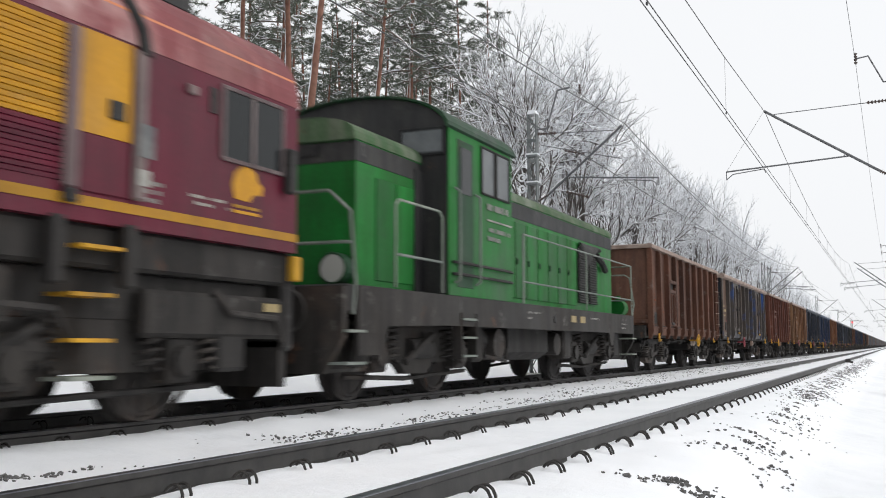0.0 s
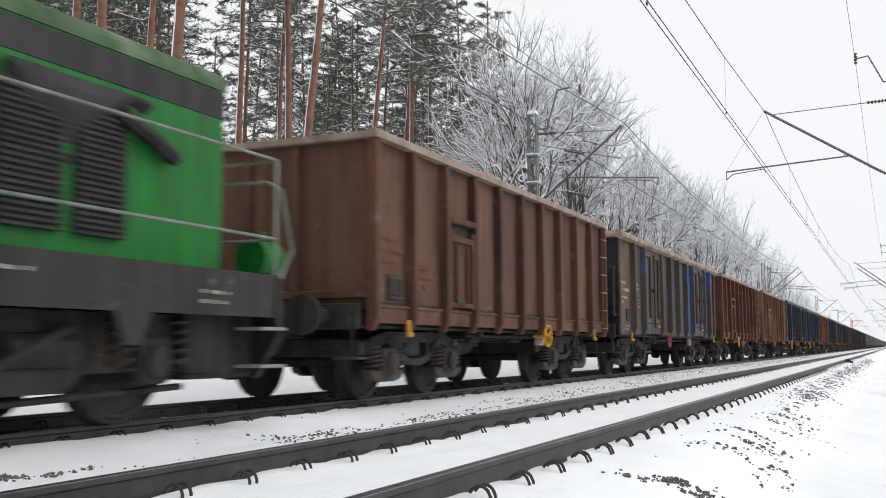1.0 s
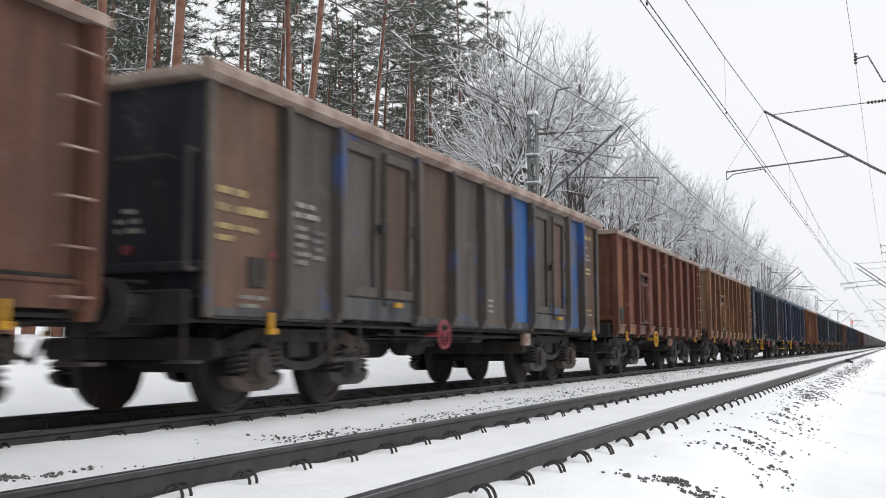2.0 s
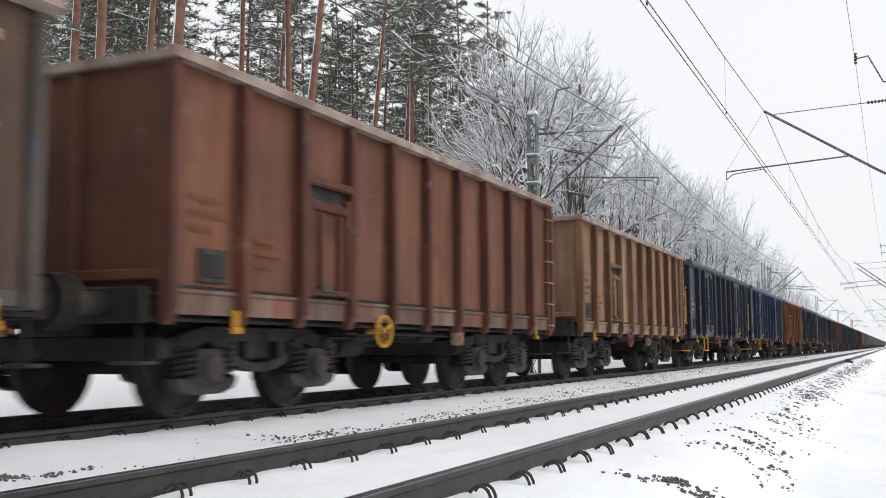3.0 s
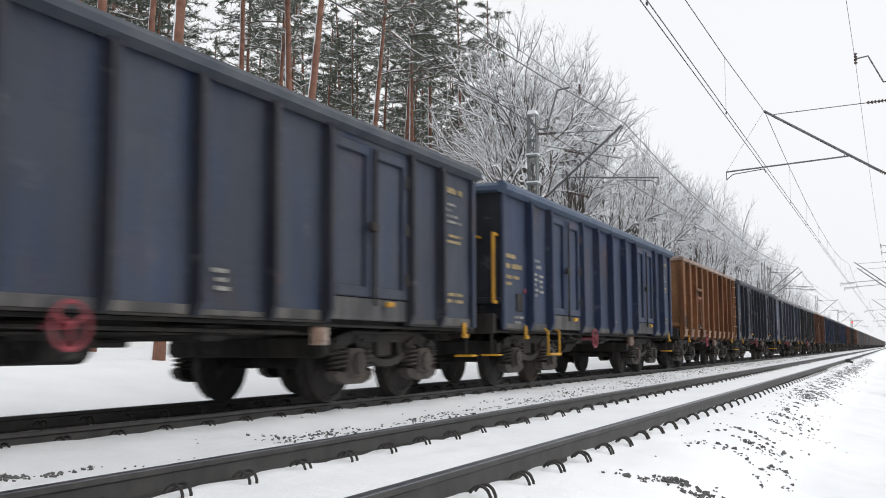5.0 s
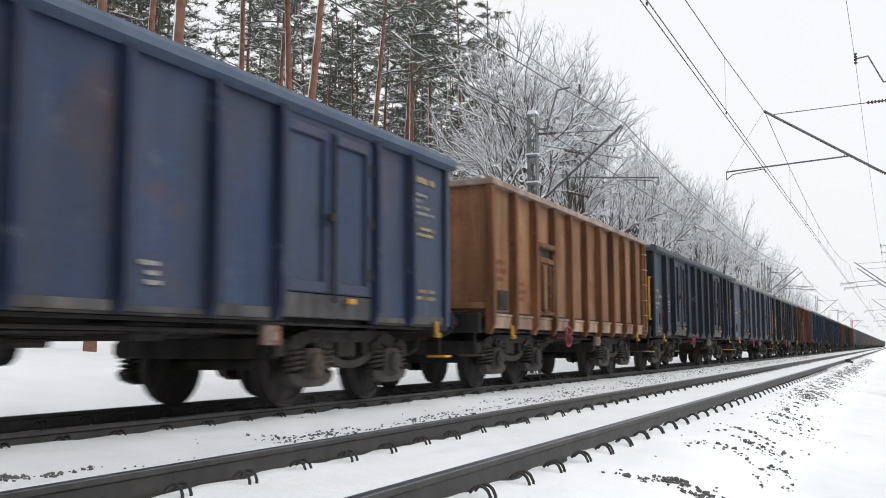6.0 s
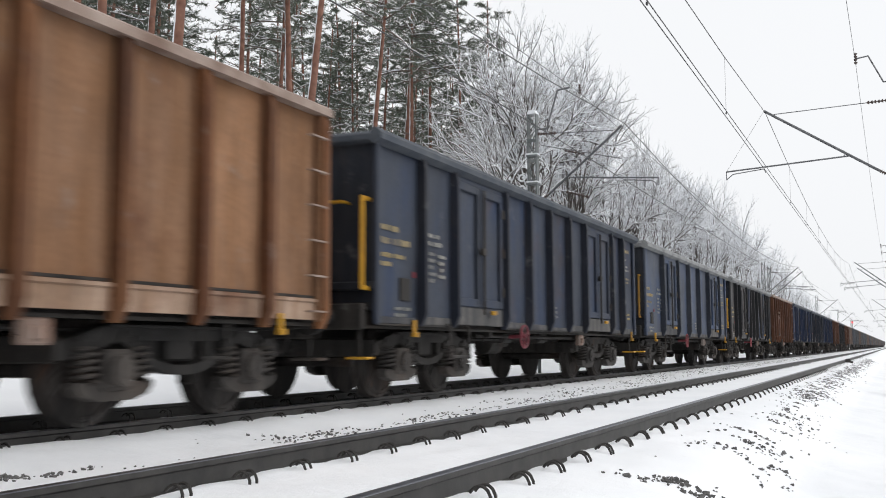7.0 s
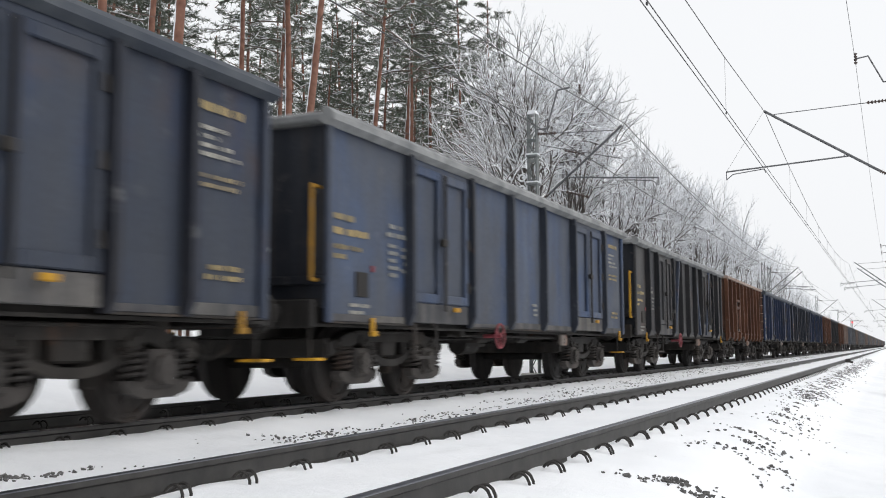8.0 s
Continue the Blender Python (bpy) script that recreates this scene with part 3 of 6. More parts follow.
def smooth_wagon(cuts, doors, ladder_end=True):
    """The longer open wagon with two pairs of doors in each side and a heavy overhanging rim; the front is at -y."""
    half, zt = 6.22, 3.08
    wagon = thing("open_wagon", "", "goods wagon")
    paint = NAVY[0]
    post_me = None
    for s in (1, -1):
        flip = pose(0, 0, 0) if s > 0 else pose(0, 0, 0, 0, 0, 180)
        for y in cuts[1:-1]:
            o = part("post", post_me or post_mesh(0.90, 3.02, 0.135, 0.10), paint, wagon, place=flip @ pose(1.36, -half + y, 0))
            post_me = o.data
        for i, (a, b) in enumerate(zip(cuts, cuts[1:])):
            if i in doors:
                mid = (a + b) / 2
                for u, w in ((a + 0.08, mid - 0.02), (mid + 0.02, b - 0.08)):
                    leaf = part("door_leaf", panel_mesh(w - u, 1.22, 2.92, 0.008, 7 * i + int(u * 10)), paint, wagon, place=flip @ pose(1.365, -half + u, 0))
                    fr = bmesh.new()
                    for (y0, y1, z0, z1) in ((0, 0.11, 1.20, 2.94), (w - u - 0.11, w - u, 1.20, 2.94), (0.11, w - u - 0.11, 1.20, 1.32), (0.11, w - u - 0.11, 2.82, 2.94)):
                        box(fr, 0.004, 0.05, y0, y1, z0, z1, 0.012)
                    part("door_frame", fr, paint, leaf)
                    yy = 0.03 if w < mid + 0.1 and u < mid - 0.3 else w - u - 0.03
                    for z in (1.45, 2.05, 2.65):
                        part("hinge", rod(bmesh.new(), (0.06, yy, z - 0.07), (0.06, yy, z + 0.07), 0.025, 7), GRIME_LIGHT, leaf)
                bolt = rod(bmesh.new(), (1.465, -half + mid, 1.1), (1.465, -half + mid, 2.9), 0.02, 6)
                box(bolt, 1.44, 1.50, -half + mid - 0.12, -half + mid + 0.02, 1.95, 2.05, 0.01)
                part("door_bolt", bolt, GRIME, wagon, place=flip)
                lever = box(bmesh.new(), 1.45, 1.50, -half + mid + 0.25, -half + mid + 0.42, 1.10, 1.16, 0.012)
                part("door_lever", lever, YELLOW, wagon, place=flip)
                part("lower_panel", solid(1.35, 1.40, -half + a + 0.07, -half + b - 0.07, 0.94, 1.19, bevel=0.01), paint, wagon, place=flip)
                part("door_header", solid(1.34, 1.40, -half + a + 0.07, -half + b - 0.07, 2.93, 3.06, bevel=0.01), paint, wagon, place=flip)
            else:
                part("panel", panel_mesh(b - a - 0.01, 0.92, zt, 0.04, 5 * i + s + 3), paint, wagon, place=flip @ pose(1.365, -half + a + 0.005, 0))
                part("foot_strip", solid(1.36, 1.381, -half + a + 0.06, -half + b - 0.06, 0.915, 1.0 + 0.03 * math.sin(i * 2.3), bevel=0.008), WORN_LOW, wagon, place=flip)
                part("foot_angle", solid(1.34, 1.40, -half + a + 0.05, -half + b - 0.05, 0.895, 0.915), GRIME, wagon, place=flip)
        for u, z, lines, m, sd, h in ((0.14, 2.02, (0.45,), LETTER_Y, 1, 0.075), (0.14, 1.86, (0.75,), LETTER_Y, 11, 0.085), (0.14, 1.70, (0.7, 0.26), LETTER_Y, 12, 0.06),
                                      (1.36, 2.05, (0.5, 0.5), LETTER, 2, 0.06), (1.42, 1.82, (0.2, 0.22, 0.2, 0.25, 0.2), LETTER, 13, 0.05), (1.75, 1.80, (0.22, 0.2, 0.16, 0.22), LETTER, 14, 0.05),
                                      (6.55, 1.30, (0.25, 0.22, 0.25), LETTER, 3, 0.045), (11.45, 2.72, (0.68,), LETTER_Y, 4, 0.09), (11.45, 2.55, (0.45, 0.3, 0.5, 0.62), LETTER, 6, 0.045),
                                      (11.45, 2.12, (0.66, 0.6), LETTER_Y, 15, 0.045), (11.6, 1.32, (0.5, 0.55), LETTER_Y, 8, 0.05), (0.5, 1.08, (0.5, 0.3), LETTER, 16, 0.045)):
            bm = bars(bmesh.new(), 1.376, -half + u, z, lines, h, h * 0.75, sd)
            tagged(part("lettering", bm, m, wagon, place=flip), kind="stuff")
        part("reflector", solid(1.372, 1.384, -half + 0.98, -half + 1.05, 1.50, 1.57), PINK, wagon, place=flip)
        part("plate", solid(1.37, 1.39, -half + 0.62, -half + 0.90, 1.20, 1.48, bevel=0.006), GRIME, wagon, place=flip)
        for yy in (2.0, 2.62):
            part("step_frame", pipe(bmesh.new(), [(1.36, -half + yy, 0.95), (1.44, -half + yy, 0.90), (1.44, -half + yy, 0.50), (1.44, -half + yy + 0.02, 0.50)], 0.02, 6), YELLOW, wagon, place=flip)
        part("step_tread", solid(1.40, 1.48, -half + 2.0, -half + 2.62, 0.49, 0.53, bevel=0.008), YELLOW, wagon, place=flip)
        yellow_hook(wagon, -half + 0.95, s)
        yellow_hook(wagon, half - 0.35, s)
        add_end_wall(wagon, s, half, 0.92, zt, paint, (1.35,))
        for x in (-1.40, 1.40):
            part("corner_post", solid(x - 0.03, x + 0.03, s * half - 0.05, s * half + 0.05, 0.9, zt, bevel=0.015), paint, wagon)
        e = s * half
        bm = pipe(bmesh.new(), [(s * 1.2, e, 1.35), (s * 1.2, e + s * 0.12, 1.35), (s * 1.2, e + s * 0.12, 2.35), (s * 1.2, e, 2.35)], 0.018, 6)
        part("grab_rail", bm, YELLOW, wagon)
        if s < 0 and ladder_end:
            bm = pipe(bmesh.new(), [(1.30, e, 1.32), (1.30, e - 0.18, 1.32), (1.30, e - 0.18, 2.36), (1.30, e, 2.36)], 0.028, 6)
            part("grab_rail", bm, YELLOW, wagon)
            for x0, x1, z in ((0.45, 1.02, 2.33), (0.25, 0.72, 1.22), (0.70, 1.10, 0.98)):
                part("end_rung", pipe(bmesh.new(), [(x0, e, z), (x0, e - 0.14, z), (x1, e - 0.14, z), (x1, e, z)], 0.02, 6), YELLOW, wagon)
        else:
            bm = pipe(bmesh.new(), [(-s * 1.28, e, 1.35), (-s * 1.28, e + s * 0.16, 1.35), (-s * 1.28, e + s * 0.16, 2.35), (-s * 1.28, e, 2.35)], 0.022, 6)
            part("grab_rail", bm, YELLOW, wagon)
        part("tail_lamp", rod(bmesh.new(), (0.5, e, 1.52), (0.5, e + s * 0.03, 1.52), 0.05, 10), PINK, wagon)
        part("end_step", solid(1.1, 1.38, min(e + s * 0.02, e + s * 0.2), max(e + s * 0.02, e + s * 0.2), 0.50, 0.53, bevel=0.01), YELLOW, wagon)
        part("step_hanger", rod(bmesh.new(), (1.24, e + s * 0.11, 0.5), (1.24, e + s * 0.11, 0.9), 0.018, 6), GRIME, wagon)
        part("end_lettering", bars(bmesh.new(), 0, 0.35 if s < 0 else -0.65, 1.85, (0.3, 0.28, 0.3), 0.05, 0.04, 2), LETTER, wagon, place=pose(0, e, 0, 0, 0, 90 * s))
    rim = bmesh.new()
    for s in (1, -1):
        prism(rim, [(s * 1.36, 3.02), (s * 1.42, 3.0), (s * 1.51, 3.05), (s * 1.51, 3.12), (s * 1.44, 3.19), (s * 1.36, 3.19)], "y", -half - 0.12, half + 0.12)
        prism(rim, [(s * (half - 0.04), 3.02), (s * (half + 0.12), 3.05), (s * (half + 0.12), 3.12), (s * (half - 0.04), 3.19)], "x", -1.36, 1.36)
    part("top_rim", rim, paint, wagon)
    handwheel(wagon, -half + 4.85, 0.80, PINK)
    add_underframe(wagon, half, 4.19, 0.9)
    return wagon


def rusty(name, a, b, c=(0.10, 0.045, 0.03), amount=0.35):
    return weathered(name, a, b, c, amount, 0.78, dirt=(0.06, 0.045, 0.038), dirt_amount=0.45)


RUSTY = [rusty("brown_wagon_paint", (0.095, 0.045, 0.030), (0.13, 0.065, 0.044), (0.055, 0.026, 0.018)),
         rusty("red_brown_wagon_paint", (0.135, 0.054, 0.031), (0.175, 0.076, 0.045), (0.07, 0.026, 0.018)),
         rusty("tan_wagon_paint", (0.225, 0.132, 0.080), (0.29, 0.18, 0.115), (0.10, 0.048, 0.026), 0.35),
         rusty("orange_brown_wagon_paint", (0.19, 0.095, 0.045), (0.25, 0.135, 0.075), (0.085, 0.034, 0.018), 0.35),
         rusty("dull_brown_wagon_paint", (0.085, 0.046, 0.032), (0.115, 0.062, 0.044))]
NAVY = [weathered("dark_navy_paint", (0.022, 0.036, 0.075), (0.036, 0.048, 0.078), (0.07, 0.045, 0.038), 0.3, 0.62, soot=((0.040, 0.045, 0.055), 0.72)),
        weathered("navy_blue_paint", (0.022, 0.042, 0.096), (0.034, 0.054, 0.105), (0.085, 0.05, 0.042), 0.25, 0.6, soot=((0.040, 0.045, 0.060), 0.6)),
        weathered("slate_blue_paint", (0.040, 0.064, 0.125), (0.062, 0.084, 0.135), (0.06, 0.05, 0.045), 0.3, 0.65, soot=((0.064, 0.068, 0.076), 0.7)),
        weathered("black_grey_paint", (0.034, 0.037, 0.044), (0.066, 0.067, 0.072), (0.075, 0.055, 0.045), 0.35, 0.7, soot=((0.055, 0.054, 0.053), 0.6)),
        weathered("patched_grey_blue_paint", (0.062, 0.053, 0.047), (0.09, 0.076, 0.066), (0.014, 0.08, 0.28), 0.32, 0.7, big=0.5)]
# brown stanchions hold more rust than the sheets between them, navy ones are darker
POSTS = {RUSTY[0].name: rusty("rusted_brown_post", (0.065, 0.028, 0.018), (0.10, 0.045, 0.028)),
         RUSTY[1].name: rusty("rusted_red_post", (0.075, 0.026, 0.018), (0.11, 0.042, 0.028)),
         RUSTY[2].name: rusty("rusted_tan_post", (0.10, 0.048, 0.024), (0.20, 0.11, 0.058), (0.07, 0.032, 0.018)),
         RUSTY[3].name: rusty("rusted_orange_post", (0.085, 0.034, 0.015), (0.16, 0.07, 0.03), (0.05, 0.022, 0.012)),
         NAVY[0].name: weathered("dark_navy_post", (0.015, 0.018, 0.028), (0.025, 0.028, 0.038), (0.03, 0.028, 0.03), 0.3, 0.65),
         NAVY[1].name: weathered("navy_post", (0.014, 0.022, 0.052), (0.022, 0.032, 0.065), (0.03, 0.028, 0.03), 0.3, 0.65),
         NAVY[2].name: weathered("slate_post", (0.022, 0.027, 0.038), (0.035, 0.04, 0.052), (0.03, 0.03, 0.032), 0.3, 0.65),
         NAVY[3].name: weathered("black_post", (0.014, 0.015, 0.018), (0.028, 0.028, 0.03), (0.035, 0.028, 0.024), 0.3, 0.7),
         RUSTY[4].name: rusty("rusted_dull_post", (0.06, 0.026, 0.015), (0.10, 0.045, 0.026))}
SNOW_RIM = plain("frosted_rim", (0.26, 0.265, 0.265), (0.13, 0.135, 0.14), 3, 0.9)
BLUE_RIM = plain("worn_blue_rim", (0.035, 0.06, 0.11), (0.06, 0.085, 0.13), 3, 0.7)
RED_LOW = weathered("scuffed_red_brown_sheet", (0.13, 0.075, 0.055), (0.19, 0.13, 0.105), (0.17, 0.06, 0.035), 0.4, 0.85)
BROWN_LOW = weathered("scuffed_brown_sheet", (0.24, 0.155, 0.105), (0.34, 0.25, 0.19), (0.13, 0.07, 0.045), 0.45, 0.85)
# end sheets of the smooth wagons, darker than their sides
DARK_END = weathered("dark_end_sheet", (0.013, 0.015, 0.021), (0.022, 0.025, 0.032), (0.03, 0.03, 0.032), 0.3, 0.75)
WORN_RIM = plain("grey_worn_rim", (0.028, 0.036, 0.052), (0.060, 0.068, 0.080), 3, 0.8)

# front end of each box along the track at the start, kind, paint, rim, label
TRAIN = [(24.20, "r", RUSTY[0], DUSTY, "rusty brown ribbed open goods wagon with a yellow handwheel"),
         (35.50, "s", NAVY[4], DUSTY, "patched grey and bright blue open goods wagon with doors"),
         (49.36, "r", RUSTY[1], DUSTY, "red-brown ribbed open goods wagon with a side ladder"),
         (61.12, "r", RUSTY[2], DUSTY, "tan ribbed open goods wagon with a faded red handwheel"),
         (72.34, "s", NAVY[0], WORN_RIM, "dark navy open goods wagon with yellow grab rails"),
         (86.00, "s", NAVY[1], BLUE_RIM, "navy blue open goods wagon with double doors"),
         (100.00, "r", RUSTY[3], DUSTY, "orange-brown ribbed open goods wagon with rust streaks"),
         (111.12, "s", NAVY[0], WORN_RIM, "dark blue-grey open goods wagon with faded lettering"),
         (124.75, "b", NAVY[2], SNOW_RIM, "slate blue open goods wagon with a frosted rim"),
         (138.50, "s", NAVY[3], SNOW_RIM, "blackened open goods wagon with a frosted rim"),
         (152.20, "r", RUSTY[4], DUSTY, "dull brown ribbed open goods wagon in a long train"),
         (163.50, "s", NAVY[1], WORN_RIM, "blue open goods wagon further down the train")]
# paints of the farthest wagons, paled and greyed: distance haze put into the colour
HAZED = [weathered("hazed_grey_blue_paint", (0.085, 0.093, 0.108), (0.12, 0.125, 0.135), (0.10, 0.08, 0.07), 0.35, 0.75),
        weathered("hazed_grey_paint", (0.095, 0.097, 0.10), (0.135, 0.135, 0.138), (0.11, 0.085, 0.07), 0.35, 0.75),
        weathered("hazed_brown_paint", (0.13, 0.095, 0.08), (0.17, 0.13, 0.11), (0.10, 0.065, 0.05), 0.35, 0.8)]
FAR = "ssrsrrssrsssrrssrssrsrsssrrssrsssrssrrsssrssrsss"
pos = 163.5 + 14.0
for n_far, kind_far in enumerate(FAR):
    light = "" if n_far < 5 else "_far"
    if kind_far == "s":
        TRAIN.append((pos, "s" + light, NAVY[n_far % 4] if n_far < 5 else HAZED[n_far % 2], WORN_RIM, "dark open goods wagon far down the train"))
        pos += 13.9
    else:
        TRAIN.append((pos, "r" + light, RUSTY[4] if n_far < 5 else HAZED[2], DUSTY, "brown ribbed open goods wagon far down the train"))
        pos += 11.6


def far_wheels():
    bm = rod(bmesh.new(), (-0.9, 0, 0), (0.9, 0, 0), 0.08, 6)
    for x in (-0.75, 0.75):
        rod(bm, (x - 0.06, 0, 0), (x + 0.06, 0, 0), 0.46, 14)
    me = bpy.data.meshes.new("wheelset")
    bm.to_mesh(me)
    bm.free()
    return me


FAR_WHEELS = far_wheels()


def far_wagon(half, posts, paint):
    """The same open wagons with fewer parts, for those that stay far off."""
    wagon = thing("open_wagon", "", "goods wagon")
    for s in (1, -1):
        part("side_wall", solid(min(s * 1.33, s * 1.365), max(s * 1.33, s * 1.365), -half, half, 0.93, 3.08, bevel=0.01), paint, wagon)
        part("end_wall", solid(-1.36, 1.36, s * half - 0.03, s * half + 0.03, 0.95, 3.08, bevel=0.01), paint, wagon)
        ribs = bmesh.new()
        for y in posts:
            box(ribs, min(s * 1.36, s * 1.48), max(s * 1.36, s * 1.48), y - 0.06, y + 0.06, 0.86, 3.06, 0.015)
        tagged(part("ribs", ribs, paint, wagon), kind="stuff")
        part("solebar", solid(min(s * 1.2, s * 1.3), max(s * 1.2, s * 1.3), -half, half, 0.80, 1.08), GRIME, wagon)
        part("headstock", solid(-1.3, 1.3, min(s * half, s * (half + 0.45)), max(s * half, s * (half + 0.45)), 0.82, 1.16, bevel=0.02), GRIME, wagon)
    rim = bmesh.new()
    for s in (1, -1):
        prism(rim, [(s * 1.33, 3.06), (s * 1.50, 3.06), (s * 1.50, 3.13), (s * 1.44, 3.18), (s * 1.33, 3.18)], "y", -half - 0.1, half + 0.1)
        prism(rim, [(s * (half - 0.04), 3.06), (s * (half + 0.1), 3.06), (s * (half + 0.1), 3.13), (s * (half - 0.04), 3.18)], "x", -1.33, 1.33)
    part("top_rim", rim, DUSTY, wagon)
    part("floor", solid(-1.3, 1.3, -half, half, 1.0, 1.16), GRIME, wagon)
    for y in (-half + 2.0, half - 2.0):
        bogie = part("bogie", solid(-0.92, 0.92, -0.22, 0.22, 0.55, 0.82, bevel=0.03), GRIME, wagon, place=pose(0, y, 0))
        for s in (1, -1):
            part("side_frame", solid(min(s * 0.95, s * 1.12), max(s * 0.95, s * 1.12), -1.4, 1.4, 0.40, 0.78, bevel=0.05), GRIME, bogie)
        for w in (-0.9, 0.9):
            part("wheelset", FAR_WHEELS, WHEEL, bogie, place=pose(0, w, 0.46))
    return wagon


def repaint(wagon, paint, rim):
    smooth = paint in NAVY
    for o in wagon.children_recursive:
        name = o.name.split(".")[0]
        if name == "lower_panel" and (smooth or paint in RUSTY[1:4]):
            o.material_slots[0].link = "OBJECT"
            o.material_slots[0].material = WORN_LOW if smooth else RED_LOW if paint == RUSTY[1] else BROWN_LOW
            continue
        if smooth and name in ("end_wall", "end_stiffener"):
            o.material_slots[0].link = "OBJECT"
            o.material_slots[0].material = DARK_END
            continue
        if name in PAINTED or name == "top_rim":
            o.material_slots[0].link = "OBJECT"
            o.material_slots[0].material = rim if name == "top_rim" else POSTS.get(paint.name, paint) if name in ("post", "door_edge", "lintel", "ribs") else paint


protos = {"r": ribbed_wagon(), "s": smooth_wagon([0, 1.17, 2.20, 4.12, 5.22, 6.30, 7.42, 8.44, 10.40, 11.32, 12.44], (2, 7)),
          "b": smooth_wagon([0, 1.90, 3.84, 5.46, 7.04, 8.78, 10.86, 12.44], (1, 5), False),
          "r_far": far_wagon(4.94, [-4.94 + 0.988 * i for i in range(11)], RUSTY[0]),
          "s_far": far_wagon(6.22, [-5.06, -4.04, -2.12, -1.02, 0.0, 1.12, 2.1, 4.08, 5.04], NAVY[0])}
HALF = {"r": 4.94, "s": 6.22, "b": 6.22, "r_far": 4.94, "s_far": 6.22}
wagons = []
used = set()
for front, k, paint, rim, label in TRAIN:
    at = pose(TRAIN_X, front + HALF[k], 0)
    if k in used:
        w = copy_thing(protos[k], at)
    else:
        w = protos[k]
        w.matrix_basis = at
        used.add(k)
    wagons.append((w, front + HALF[k]))
    w["label"], w["group"] = label, "wagons of the goods train"
for (w, _), (front, k, paint, rim, label) in zip(wagons, TRAIN):
    repaint(w, paint, rim)
for o in wagons[0][0].children:
    if o.name.split(".")[0] == "handwheel":
        o.matrix_basis = pose(0, 2.45, 0)
for n_w, (w, _) in enumerate(wagons):
    if n_w not in (4, 5):
        for o in w.children_recursive:
            if o.name.split(".")[0] in ("step_frame", "step_tread") + (("end_step", "end_rung") if n_w not in (7, 8) else ()) + (("grab_rail",) if n_w == 1 else ()) + (("tow_hook", "handwheel", "door_lever", "grab_rail") if n_w > 9 else ()):
                o.material_slots[0].link = "OBJECT"
                o.material_slots[0].material = GRIME_LIGHT
BLUE_SHEET = weathered("fresh_blue_sheet", (0.016, 0.095, 0.30), (0.02, 0.08, 0.24), (0.085, 0.082, 0.078), 0.75, 0.6)
RUST_SHEET = weathered("rust_brown_sheet", (0.085, 0.052, 0.036), (0.115, 0.07, 0.05), (0.05, 0.032, 0.024), 0.4, 0.75)
side_sheets = [o for o in wagons[1][0].children if o.name.split(".")[0] in ("panel", "door_leaf") and o.matrix_basis.translation.x > 0]
side_sheets.sort(key=lambda o: o.matrix_basis.translation.y)
for i, o in enumerate(side_sheets):
    if i in (0, 3, 4, 7, 9, 10, 11):
        o.material_slots[0].link = "OBJECT"
        o.material_slots[0].material = BLUE_SHEET if i in (7, 10) else RUST_SHEET
for y0, y1 in ((-1.9, -1.2), (1.9, 1.2), (3.0, 3.6)):
    part("brace", prism(bmesh.new(), [(y0 - 0.05, 0.98), (y0 + 0.05, 0.98), (y1 + 0.05, 3.0), (y1 - 0.05, 3.0)], "x", 1.38, 1.46), NAVY[2], wagons[9][0])
for o in wagons[3][0].children_recursive + wagons[6][0].children_recursive:
    if o.name.split(".")[0] == "handwheel":
        o.material_slots[0].link = "OBJECT"
        o.material_slots[0].material = PINK


# ---- locomotives ----
GREEN = weathered("bright_green_paint", (0.002, 0.125, 0.013), (0.003, 0.16, 0.020), (0.008, 0.065, 0.010), 0.3, 0.55, dirt=(0.012, 0.026, 0.009), dirt_amount=0.75, scuffs=0.05, soot=((0.008, 0.060, 0.010), 0.4))
GREEN_DARK = weathered("dark_green_paint", (0.008, 0.035, 0.016), (0.012, 0.05, 0.02), (0.03, 0.03, 0.02), 0.3, 0.6)
ROOF_GREEN = weathered("grimy_green_roof", (0.06, 0.115, 0.05), (0.11, 0.14, 0.085), (0.20, 0.21, 0.17), 0.5, 0.8)
BAND = weathered("black_hood_band", (0.018, 0.018, 0.019), (0.03, 0.03, 0.03), (0.042, 0.042, 0.038), 0.3, 0.6)
FRAME_GREY = weathered("grey_loco_frame", (0.020, 0.0185, 0.0178), (0.030, 0.0275, 0.026), (0.013, 0.0115, 0.0105), 0.3, 0.7)
RAIL_WHITE = weathered("grey_white_handrail", (0.24, 0.26, 0.23), (0.17, 0.20, 0.165), (0.09, 0.10, 0.07), 0.4, 0.7)
MAROON = weathered("maroon_paint", (0.085, 0.006, 0.018), (0.10, 0.008, 0.022), (0.062, 0.007, 0.015), 0.2, 0.5, dirt_amount=0.25, scuffs=0.06)
GOLD = weathered("golden_yellow_paint", (0.42, 0.205, 0.008), (0.37, 0.175, 0.008), (0.32, 0.17, 0.03), 0.25, 0.45, dirt_amount=0.25)
ROOF_MAROON = weathered("frosted_maroon_roof", (0.17, 0.05, 0.055), (0.22, 0.09, 0.09), (0.34, 0.24, 0.23), 0.35, 0.7, dirt_amount=0.1)
MAROON_GREY = weathered("dusty_grey_pillar", (0.14, 0.10, 0.10), (0.19, 0.15, 0.145), (0.10, 0.05, 0.05), 0.3, 0.7)
ORANGE = plain("orange_line", (0.6, 0.2, 0.08), (0.5, 0.18, 0.09), 5, 0.6)
CLOTH = plain("dark_tarpaulin", (0.012, 0.012, 0.012), (0.032, 0.03, 0.028), 3, 0.85, 0.0, 0.5, 0.03)


